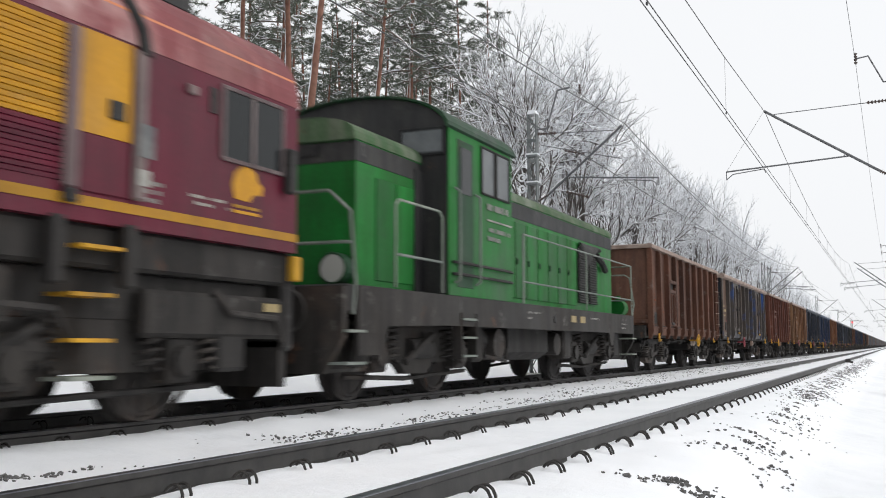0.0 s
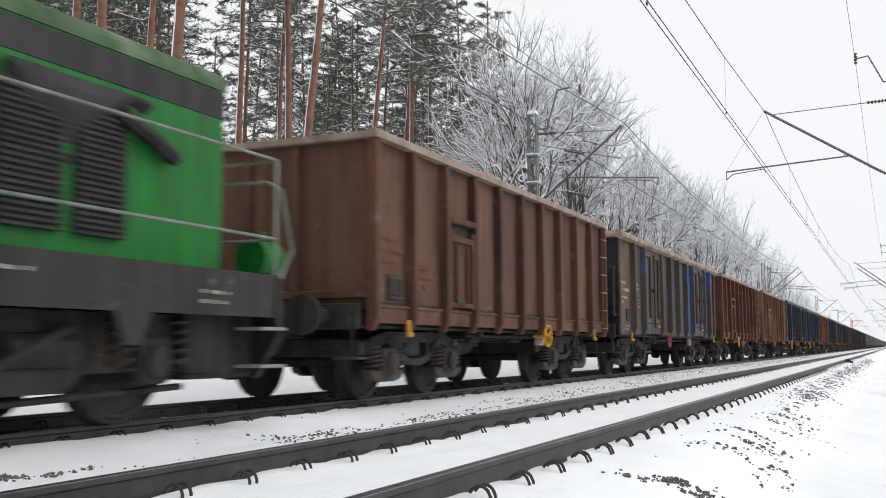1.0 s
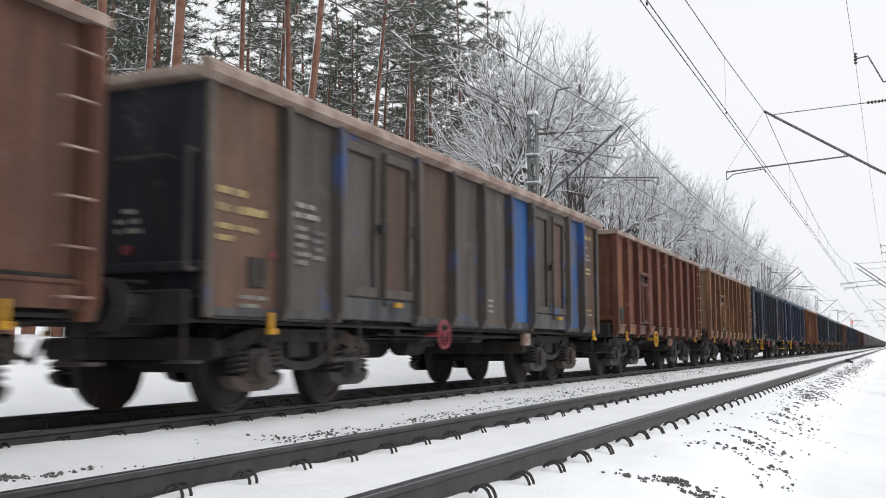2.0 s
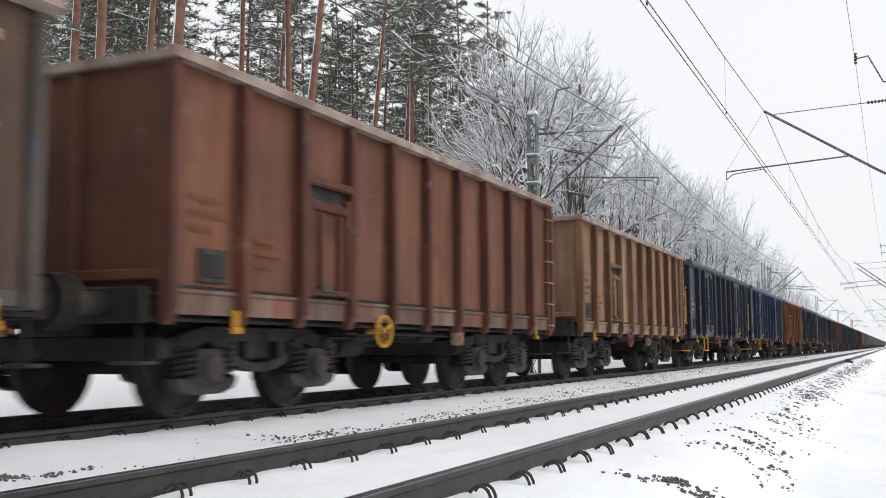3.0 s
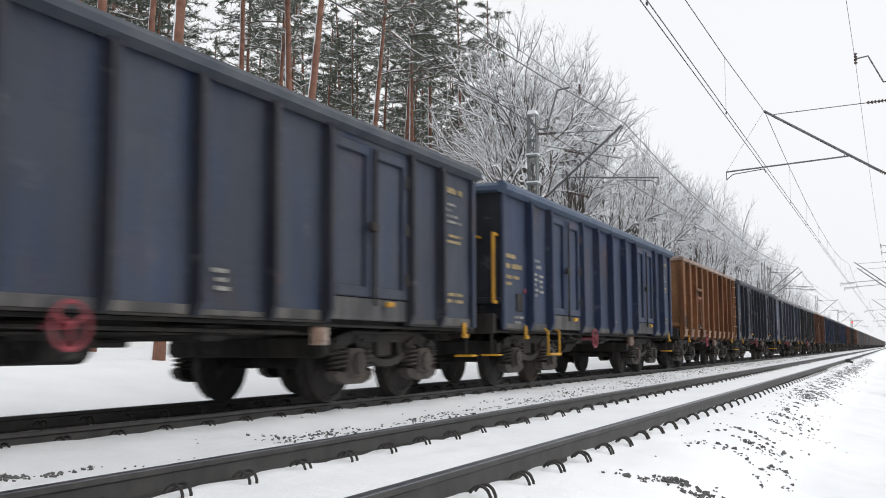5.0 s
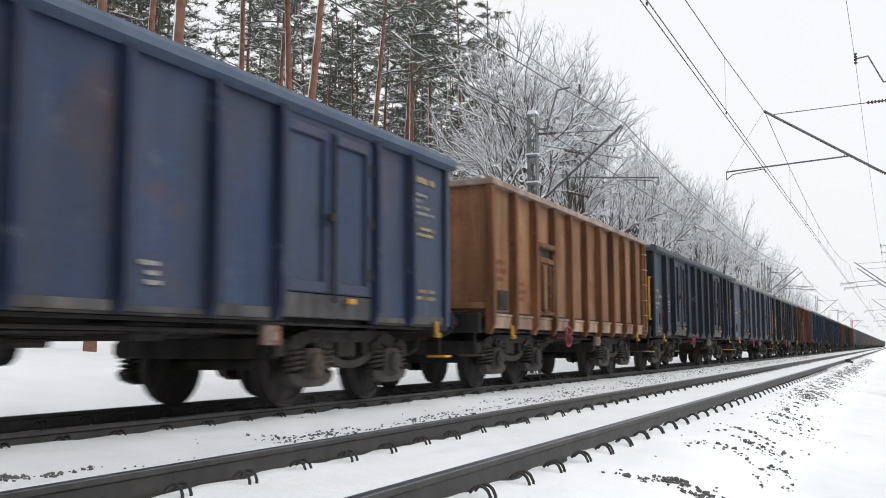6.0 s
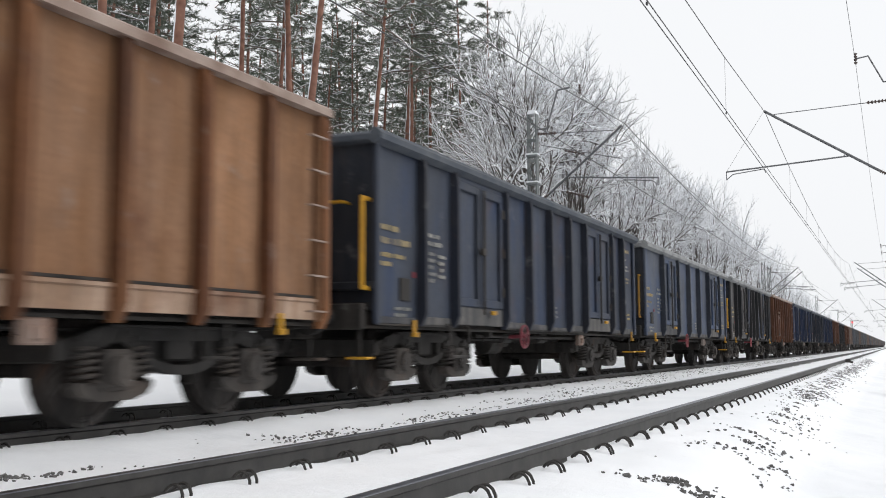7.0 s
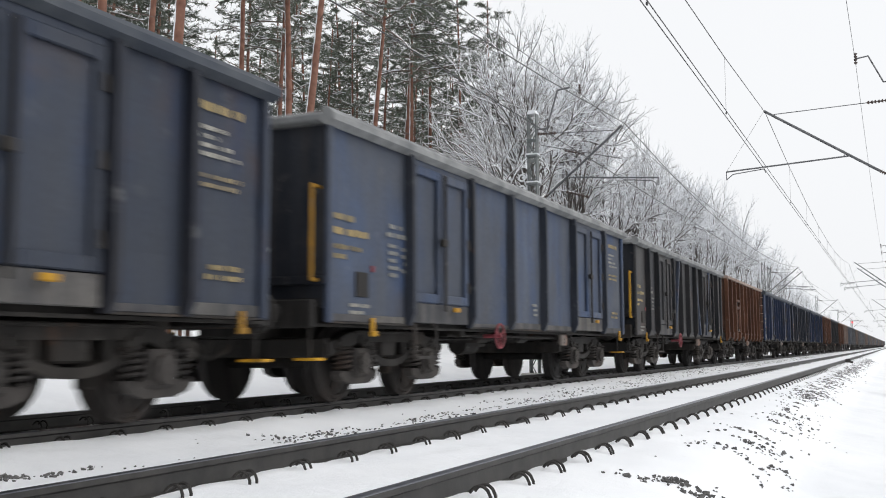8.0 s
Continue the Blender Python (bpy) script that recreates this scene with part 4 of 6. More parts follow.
def glass_mat():
    m, N, L, b = mat("dark_cab_glass", 0.08)
    b.inputs["Base Color"].default_value = (0.012, 0.014, 0.015, 1)
    b.inputs["Specular IOR Level"].default_value = 0.22
    return m


GLASS = glass_mat()


def lamp_glass():
    m, N, L, b = mat("frosted_lamp_glass", 0.25)
    b.inputs["Base Color"].default_value = (0.45, 0.46, 0.42, 1)
    return m


LAMP_GLASS = lamp_glass()
# cab panes with the sky's pale reflection painted into the base colour
PALE_GLASS = plain("sky_reflection_glass", (0.06, 0.068, 0.072), (0.10, 0.11, 0.115), 3, 0.3)


def hood_outline(hw, z0, z1, shoulder=0.3):
    pts = [(-hw, z0), (hw, z0), (hw, z1 - shoulder)]
    for i in range(1, 6):
        a = i / 6 * math.pi / 2
        pts.append((hw - 0.32 * (1 - math.cos(a)), z1 - shoulder + shoulder * 0.8 * math.sin(a)))
    pts += [(hw - 0.45, z1 - 0.02), (0, z1)]
    return pts + [(-x, z) for x, z in pts[-2:1:-1]]


def shell(bm, outline, y0, y1, bevel=0.0):
    prism(bm, outline, "y", y0, y1)
    return bm


def loco_bogie(loco, y, axles, r=0.53, long=1.8):
    bogie = part("bogie", solid(-0.8, 0.8, -0.3, 0.3, 0.5, 0.85, bevel=0.03), GRIME, loco, place=pose(0, y, 0))
    for s in (1, -1):
        turn = pose(0, 0, 0) if s > 0 else pose(0, 0, 0, 0, 0, 180)
        bm = prism(bmesh.new(), [(-long, 0.60), (-long + 0.15, 0.44), (-0.5, 0.44), (-0.3, 0.30), (0.3, 0.30), (0.5, 0.44), (long - 0.15, 0.44), (long, 0.60), (long, 0.92), (-long, 0.92)], "x", 1.0, 1.14)
        part("side_frame", bm, GRIME, bogie, place=turn)
        for a in axles:
            b = box(bmesh.new(), 1.05, 1.24, -0.19, 0.19, 0.34, 0.74, 0.03)
            rod(b, (1.22, 0, 0.53), (1.29, 0, 0.53), 0.13, 14)
            part("axle_box", b, GRIME, bogie, place=turn @ pose(0, a, 0))
            for d in (-0.36, 0.36):
                part("spring", coil(bmesh.new(), (1.17, 0, 0.45), 0.42, 0.10, 0.025, 5), GRIME_LIGHT, bogie, place=turn @ pose(0, a + d, 0))
        part("damper", rod(bmesh.new(), (1.25, -0.55, 0.45), (1.25, 0.25, 0.8), 0.045, 8), GRIME, bogie, place=turn)
        for e in (-1, 1):
            part("sand_box", solid(0.95, 1.28, e * long - 0.22, e * long + 0.22, 0.42, 0.98, bevel=0.04), GRIME, bogie, place=turn)
            part("sand_pipe", rod(bmesh.new(), (0.9, e * long, 0.45), (0.78, e * (long - 0.25), 0.08), 0.03, 6), GRIME, bogie, place=turn)
        part("brake_cylinder", rod(bmesh.new(), (1.12, -0.3, 0.62), (1.12, 0.35, 0.62), 0.14, 12), GRIME, bogie, place=turn)
        part("brake_gear", pipe(bmesh.new(), [(1.05, -long, 0.3), (1.05, -0.2, 0.24), (1.05, long, 0.3)], 0.03, 6), GRIME, bogie, place=turn)
    for a in axles:
        part("wheelset", LOCO_WHEELSET, WHEEL, bogie, place=pose(0, a, r))


def buffers(loco, y, s, material):
    for x in (-0.875, 0.875):
        b = rod(bmesh.new(), (x, y, 1.03), (x, y + s * 0.38, 1.03), 0.11, 12)
        rod(b, (x, y + s * 0.38, 1.03), (x, y + s * 0.46, 1.03), 0.08, 12)
        rod(b, (x, y + s * 0.46, 1.03), (x, y + s * 0.52, 1.03), 0.235, 18)
        part("buffer", b, material, loco)
    c = rod(bmesh.new(), (0, y, 1.0), (0, y + s * 0.5, 0.97), 0.05, 8)
    torus(c, (0, y + s * 0.55, 0.95), "x", 0.1, 0.03, 12, 6)
    part("coupling", c, GRIME, loco)


def louvre(loco, x, y0, y1, z0, z1, n, material, name="grille"):
    bm = solid(min(x, x - 0.03 * (1 if x > 0 else -1)), max(x, x - 0.03 * (1 if x > 0 else -1)), y0, y1, z0, z1)
    g = part(name, bm, CLOTH, loco)
    me = None
    s = 1 if x > 0 else -1
    for i in range(n):
        z = z0 + (z1 - z0) * (i + 0.5) / n
        if me is None:
            b = prism(bmesh.new(), [(0, -0.008), (s * 0.03, -0.028), (s * 0.034, -0.02), (s * 0.006, 0.012)], "y", y0, y1)
            me = part("slat", b, material, g, place=pose(x, 0, z)).data
        else:
            part("slat", me, material, g, place=pose(x, 0, z))
    return g


def green_loco():
    """A hood-type diesel shunter: low hood, offset full-width cab, long hood."""
    loco = thing("diesel_locomotive", "bright green hood diesel locomotive with white handrails and grimy frame", "locomotive")
    C = 15.4

    def Y(v):
        return v - C
    f = solid(-1.44, 1.44, Y(9.3), Y(22.2), 1.02, 1.33, bevel=0.02)
    part("frame", f, FRAME_GREY, loco)
    for s in (1, -1):
        sk = bmesh.new()
        prism(sk, [(Y(9.5), 1.32), (Y(9.5), 0.55), (Y(10.05), 0.55), (Y(10.2), 0.88), (Y(11.9), 0.92), (Y(20.0), 0.92), (Y(20.12), 0.66), (Y(20.28), 0.66), (Y(20.4), 0.92), (Y(22.1), 0.92), (Y(22.1), 1.32)], "x", s * 1.44, s * 1.485)
        part("frame_skirt", sk, FRAME_GREY, loco)
        marks = bars(bmesh.new(), s * 1.49 - (0.004 if s < 0 else 0), Y(15.0), 1.17, (0.6, 0.3), 0.04, 0.05, 3)
        bars(marks, s * 1.49 - (0.004 if s < 0 else 0), Y(18.6), 1.16, (0.6,), 0.035, 0.05, 4)
        bars(marks, s * 1.49 - (0.004 if s < 0 else 0), Y(21.0), 1.10, (0.4, 0.35), 0.035, 0.05, 5)
        tagged(part("lettering", marks, LETTER, loco), kind="stuff")
        for yy in (17.35, 17.95):
            part("plate", solid(min(s * 1.485, s * 1.492), max(s * 1.485, s * 1.492), Y(yy), Y(yy + 0.3), 1.08, 1.2), LETTER_Y, loco)
    part("frame_socket", rod(bmesh.new(), (1.48, Y(16.4), 1.11), (1.50, Y(16.4), 1.11), 0.07, 12), CLOTH, loco)
    # end beams and steps
    part("pilot", prism(bmesh.new(), [(-1.44, 1.3), (-1.44, 0.75), (-1.2, 0.35), (1.2, 0.35), (1.44, 0.75), (1.44, 1.3)], "y", Y(9.22), Y(9.32)), GRIME, loco)
    part("pilot", prism(bmesh.new(), [(-1.44, 1.3), (-1.44, 0.75), (-1.2, 0.35), (1.2, 0.35), (1.44, 0.75), (1.44, 1.3)], "y", Y(22.2), Y(22.3)), GRIME, loco)
    for yy, s2 in ((9.22, -1), (22.3, 1)):
        buffers(loco, Y(yy), s2, GRIME)
        for s in (1, -1):
            for z in (0.45, 0.80):
                part("step", solid(min(s * 1.1, s * 1.5), max(s * 1.1, s * 1.5), Y(yy) + (0.02 if s2 < 0 else -0.42), Y(yy) + (0.42 if s2 < 0 else -0.02), z, z + 0.03), RAIL_WHITE, loco)
            part("step_side", solid(min(s * 1.1, s * 1.13), max(s * 1.1, s * 1.13), Y(yy) + (0.0 if s2 < 0 else -0.44), Y(yy) + (0.44 if s2 < 0 else 0.0), 0.42, 1.05), GRIME, loco)
    # low hood
    part("low_hood", shell(bmesh.new(), hood_outline(1.06, 1.33, 3.42), Y(10.15), Y(11.95)), GREEN, loco)
    part("hood_roof", shell(bmesh.new(), [(x * 1.012, z + 0.008) for x, z in hood_outline(1.06, 3.11, 3.42, 0.27)], Y(10.1), Y(11.95)), ROOF_GREEN, loco)
    part("hood_band", solid(-1.068, 1.068, Y(10.14), Y(11.95), 2.86, 3.10, bevel=0.002), BAND, loco)
    for s in (1, -1):
        for yy in (10.9, 11.45):
            part("hood_door", solid(min(s * 1.06, s * 1.075), max(s * 1.06, s * 1.075), Y(yy - 0.25), Y(yy + 0.25), 1.45, 2.72, bevel=0.005), GREEN, loco)
        part("end_panel", solid(s * 1.06 if s < 0 else 1.02, 1.082 if s > 0 else -1.02, Y(11.72), Y(11.99), 1.34, 3.0), BAND, loco)
    hl = rod(bmesh.new(), (0.86, Y(10.16), 1.56), (0.86, Y(9.98), 1.56), 0.19, 20)
    torus(hl, (0.86, Y(9.98), 1.56), "y", 0.175, 0.02, 20, 6)
    lamp = part("headlight", hl, GREEN_DARK, loco)
    part("lens", rod(bmesh.new(), (0.86, Y(9.985), 1.56), (0.86, Y(9.965), 1.56), 0.165, 20), LAMP_GLASS, lamp)
    lamp2 = part("headlight", rod(bmesh.new(), (-0.72, Y(10.16), 1.56), (-0.72, Y(9.98), 1.56), 0.19, 20), GREEN_DARK, loco)
    part("lens", rod(bmesh.new(), (-0.72, Y(9.985), 1.56), (-0.72, Y(9.965), 1.56), 0.165, 20), LAMP_GLASS, lamp2)
    part("number_bar", solid(0.15, 0.55, Y(10.12), Y(10.15), 2.95, 3.1), CLOTH, loco)
    # cab
    arch = [(-1.44, 3.60)] + [(-1.44 * math.cos(a), 3.60 + 0.52 * math.sin(a)) for a in np.linspace(0.12, math.pi - 0.12, 15)] + [(1.44, 3.60)]
    part("cab_shell", prism(bmesh.new(), [(-1.44, 1.33), (1.44, 1.33)] + arch[::-1], "y", Y(12.02), Y(14.42)), GREEN, loco)
    part("cab_front", prism(bmesh.new(), [(-1.42, 1.34), (1.42, 1.34)] + [(x * 0.985, z - 0.01) for x, z in arch[::-1]], "y", Y(11.995), Y(12.02)), BAND, loco)
    rim = bmesh.new()
    n = len(arch)
    big = [(x * 1.03, z + 0.02) for x, z in arch]
    prism(rim, arch + big[::-1], "y", Y(11.9), Y(14.52))
    part("cab_roof", rim, GREEN_DARK, loco)
    for s in (1, -1):
        w = part("window", solid(min(s * 0.76, s * 1.36), max(s * 0.76, s * 1.36), Y(11.965), Y(11.99), 3.27, 3.58, bevel=0.008), PALE_GLASS, loco)
        part("window_frame", pipe(bmesh.new(), [(s * 0.74, Y(11.97), 3.25), (s * 1.38, Y(11.97), 3.25), (s * 1.38, Y(11.97), 3.60), (s * 0.74, Y(11.97), 3.60), (s * 0.74, Y(11.97), 3.25)], 0.018, 5), BAND, w)
        for y0, y1 in ((13.16, 13.66), (13.74, 14.28)):
            w = part("window", solid(min(s * 1.445, s * 1.455), max(s * 1.445, s * 1.455), Y(y0), Y(y1), 2.88, 3.52), PALE_GLASS, loco)
            part("window_frame", pipe(bmesh.new(), [(s * 1.456, Y(y0), 2.86), (s * 1.456, Y(y1), 2.86), (s * 1.456, Y(y1), 3.54), (s * 1.456, Y(y0), 3.54), (s * 1.456, Y(y0), 2.86)], 0.018, 5), FRAME_GREY, w)
        d = part("cab_door", solid(min(s * 1.43, s * 1.45), max(s * 1.43, s * 1.45), Y(12.3), Y(12.85), 1.45, 3.5, bevel=0.006), GREEN_DARK, loco)
        part("door_window", solid(min(s * 1.445, s * 1.46), max(s * 1.445, s * 1.46), Y(12.4), Y(12.76), 2.75, 3.4), GLASS, d)
        for y0 in (12.2, 12.92):
            part("grab_rail", pipe(bmesh.new(), [(s * 1.45, Y(y0), 1.5), (s * 1.53, Y(y0), 1.55), (s * 1.53, Y(y0), 2.75), (s * 1.45, Y(y0), 2.8)], 0.016, 6), RAIL_WHITE, loco)
        t = bars(bmesh.new(), s * 1.452 - (0.004 if s < 0 else 0), Y(13.38), 2.64, (0.85,), 0.11, 0.05, 7)
        bars(t, s * 1.452 - (0.004 if s < 0 else 0), Y(13.40), 2.32, (0.9, 0.5), 0.07, 0.06, 8)
        tagged(part("lettering", t, LETTER, loco), kind="stuff")
        part("name_line", solid(min(s * 1.452, s * 1.458), max(s * 1.452, s * 1.458), Y(13.38), Y(14.38), 2.48, 2.505), LETTER, loco)
        for z in (1.62, 1.78):
            part("pipe_run", pipe(bmesh.new(), [(s * 1.47, Y(12.1), z), (s * 1.50, Y(12.4), z), (s * 1.50, Y(14.2), z), (s * 1.46, Y(14.38), z)], 0.022, 6), FRAME_GREY, loco)
        for z in (0.50, 0.75, 1.0):
            part("rung", solid(min(s * 1.36, s * 1.52), max(s * 1.36, s * 1.52), Y(12.35), Y(12.8), z, z + 0.03), RAIL_WHITE, loco)
        for yy in (12.30, 12.82):
            part("ladder_side", solid(min(s * 1.36, s * 1.5), max(s * 1.36, s * 1.5), Y(yy), Y(yy + 0.03), 0.48, 1.1), GRIME, loco)
    part("roof_box", solid(-0.95, 0.95, Y(14.54), Y(15.3), 3.2, 3.72, bevel=0.04), GREEN_DARK, loco)
    # long hood
    part("long_hood", shell(bmesh.new(), hood_outline(1.06, 1.33, 3.36), Y(14.2), Y(21.82)), GREEN, loco)
    part("hood_roof", shell(bmesh.new(), [(x * 1.012, z + 0.008) for x, z in hood_outline(1.06, 3.07, 3.36, 0.25)], Y(14.2), Y(21.86)), ROOF_GREEN, loco)
    part("hood_band", solid(-1.068, 1.068, Y(14.2), Y(21.84), 2.80, 3.06, bevel=0.002), BAND, loco)
    for s in (1, -1):
        for i in range(7):
            y0 = 15.0 + i * 0.58
            dr = part("hood_door", solid(min(s * 1.06, s * 1.076), max(s * 1.06, s * 1.076), Y(y0), Y(y0 + 0.55), 1.45, 2.74, bevel=0.006), GREEN, loco)
            part("door_latch", solid(min(s * 1.07, s * 1.10), max(s * 1.07, s * 1.10), Y(y0 + 0.04), Y(y0 + 0.08), 2.02, 2.12), GREEN_DARK, dr)
        part("end_panel", solid(min(s * 1.0, s * 1.075), max(s * 1.0, s * 1.075), Y(14.42), Y(14.85), 1.36, 2.8), BAND, loco)
        for y0, y1 in ((19.2, 19.82), (19.95, 20.5)):
            louvre(loco, s * 1.085, Y(y0), Y(y1), 1.52, 2.62, 22, CLOTH)
    # torn tarpaulin hanging over the grille
    cl = bmesh.new()
    rows = []
    for i in range(9):
        u = i / 8
        low = 2.68 - 0.10 - 0.55 * max(0.0, math.sin(math.pi * min(1, u * 1.25))) + 0.12 * noise.noise((u * 4, 1, 1))
        rows.append([cl.verts.new((1.10 + 0.05 * math.sin(k * 1.1) + 0.035 * noise.noise((u * 6, k, 5)), Y(19.25 + 1.5 * u), 2.74 + (low - 2.74) * k / 5)) for k in range(6)])
    for a, b in zip(rows, rows[1:]):
        for k in range(5):
            cl.faces.new((a[k], a[k + 1], b[k + 1], b[k]))
    ext = bmesh.ops.extrude_face_region(cl, geom=cl.faces[:])
    bmesh.ops.translate(cl, verts=[v for v in ext["geom"] if isinstance(v, bmesh.types.BMVert)], vec=(-0.02, 0, 0))
    bmesh.ops.recalc_face_normals(cl, faces=cl.faces)
    part("tarpaulin", cl, CLOTH, loco, "torn dark tarpaulin", smooth=True)
    roll = pipe(bmesh.new(), [(1.13, Y(20.4), 2.55), (1.16, Y(20.75), 2.4), (1.14, Y(21.05), 2.28)], 0.07, 7)
    part("tarpaulin_roll", roll, CLOTH, loco)
    # rear lamp, handrails
    tail = rod(bmesh.new(), (1.04, Y(22.32), 1.52), (1.04, Y(22.66), 1.52), 0.19, 18)
    torus(tail, (1.04, Y(22.66), 1.52), "y", 0.17, 0.025, 18, 6)
    rod(tail, (1.04, Y(22.48), 1.68), (1.04, Y(22.48), 1.80), 0.05, 10)
    part("rear_light", tail, GREEN, loco)
    part("lamp_bracket", solid(0.9, 1.18, Y(22.2), Y(22.6), 1.26, 1.34, bevel=0.01), GRIME, loco)
    for s in (1, -1):
        for z in (2.45, 1.68):
            part("handrail", pipe(bmesh.new(), [(s * 1.42, Y(15.0), z), (s * 1.42, Y(22.2), z), (s * 1.15, Y(22.28), z), (s * 0.5, Y(22.28), z)], 0.016, 6), RAIL_WHITE, loco)
        for yy in (15.0, 18.6, 22.2):
            part("handrail_post", rod(bmesh.new(), (s * 1.42, Y(yy), 1.33), (s * 1.42, Y(yy), 2.45), 0.016, 6), RAIL_WHITE, loco)
        part("handrail", pipe(bmesh.new(), [(s * 0.5, Y(22.29), 2.26), (s * 1.25, Y(22.29), 2.26), (s * 1.33, Y(22.42), 2.2), (s * 1.40, Y(22.52), 1.6), (s * 1.40, Y(22.28), 1.25)], 0.017, 6), RAIL_WHITE, loco)
        part("handrail", pipe(bmesh.new(), [(s * 1.42, Y(10.5), 1.35), (s * 1.42, Y(10.5), 2.35), (s * 1.42, Y(10.6), 2.42), (s * 1.42, Y(11.75), 2.42), (s * 1.42, Y(11.85), 2.35), (s * 1.42, Y(11.85), 1.35)], 0.017, 6), RAIL_WHITE, loco)
        part("handrail", pipe(bmesh.new(), [(s * 1.42, Y(10.5), 1.75), (s * 1.42, Y(11.85), 1.75)], 0.018, 6), RAIL_WHITE, loco)
        part("handrail", pipe(bmesh.new(), [(s * 0.45, Y(9.4), 1.35), (s * 0.45, Y(9.4), 2.3), (s * 0.55, Y(9.4), 2.38), (s * 1.15, Y(9.4), 2.38), (s * 1.38, Y(9.48), 2.15), (s * 1.44, Y(9.5), 1.35), (s * 1.44, Y(9.45), 1.0)], 0.017, 6), RAIL_WHITE, loco)
        part("handrail", pipe(bmesh.new(), [(s * 0.45, Y(9.4), 1.8), (s * 1.4, Y(9.45), 1.8)], 0.018, 6), RAIL_WHITE, loco)
    part("fuel_tank", prism(bmesh.new(), [(-1.0, 0.42), (1.0, 0.42), (1.18, 0.55), (1.18, 0.98), (-1.18, 0.98), (-1.18, 0.55)], "y", Y(14.9), Y(16.9)), GRIME, loco)
    for s in (1, -1):
        for yy, r in ((14.35, 0.24), (17.25, 0.20), (17.75, 0.20)):
            part("reservoir", rod(bmesh.new(), (s * 0.7, Y(yy), 0.68), (s * 1.25, Y(yy), 0.68), r, 14), GRIME_LIGHT, loco)
        part("drain_pipe", pipe(bmesh.new(), [(s * 1.2, Y(13.6), 0.9), (s * 1.26, Y(13.7), 0.5), (s * 1.26, Y(14.6), 0.42), (s * 1.15, Y(14.9), 0.6)], 0.03, 6), GRIME, loco)
    part("equipment_case", solid(-1.02, 1.02, Y(9.5), Y(22.0), 0.68, 1.02, bevel=0.03), GRIME, loco)
    for y0, y1 in ((9.36, 10.25), (21.2, 22.18)):
        part("end_case", solid(-1.2, 1.2, Y(y0), Y(y1), 0.36, 1.0, bevel=0.04), GRIME, loco)
    for yy in (13.75, 17.7):
        part("air_tank", rod(bmesh.new(), (1.0, Y(yy - 0.3), 0.75), (1.0, Y(yy + 0.3), 0.75), 0.18, 14), GRIME, loco)
    loco_bogie(loco, Y(11.65), (-1.2, 1.2), long=1.75)
    loco_bogie(loco, Y(19.55), (-1.2, 1.2), long=1.75)
    return loco, C


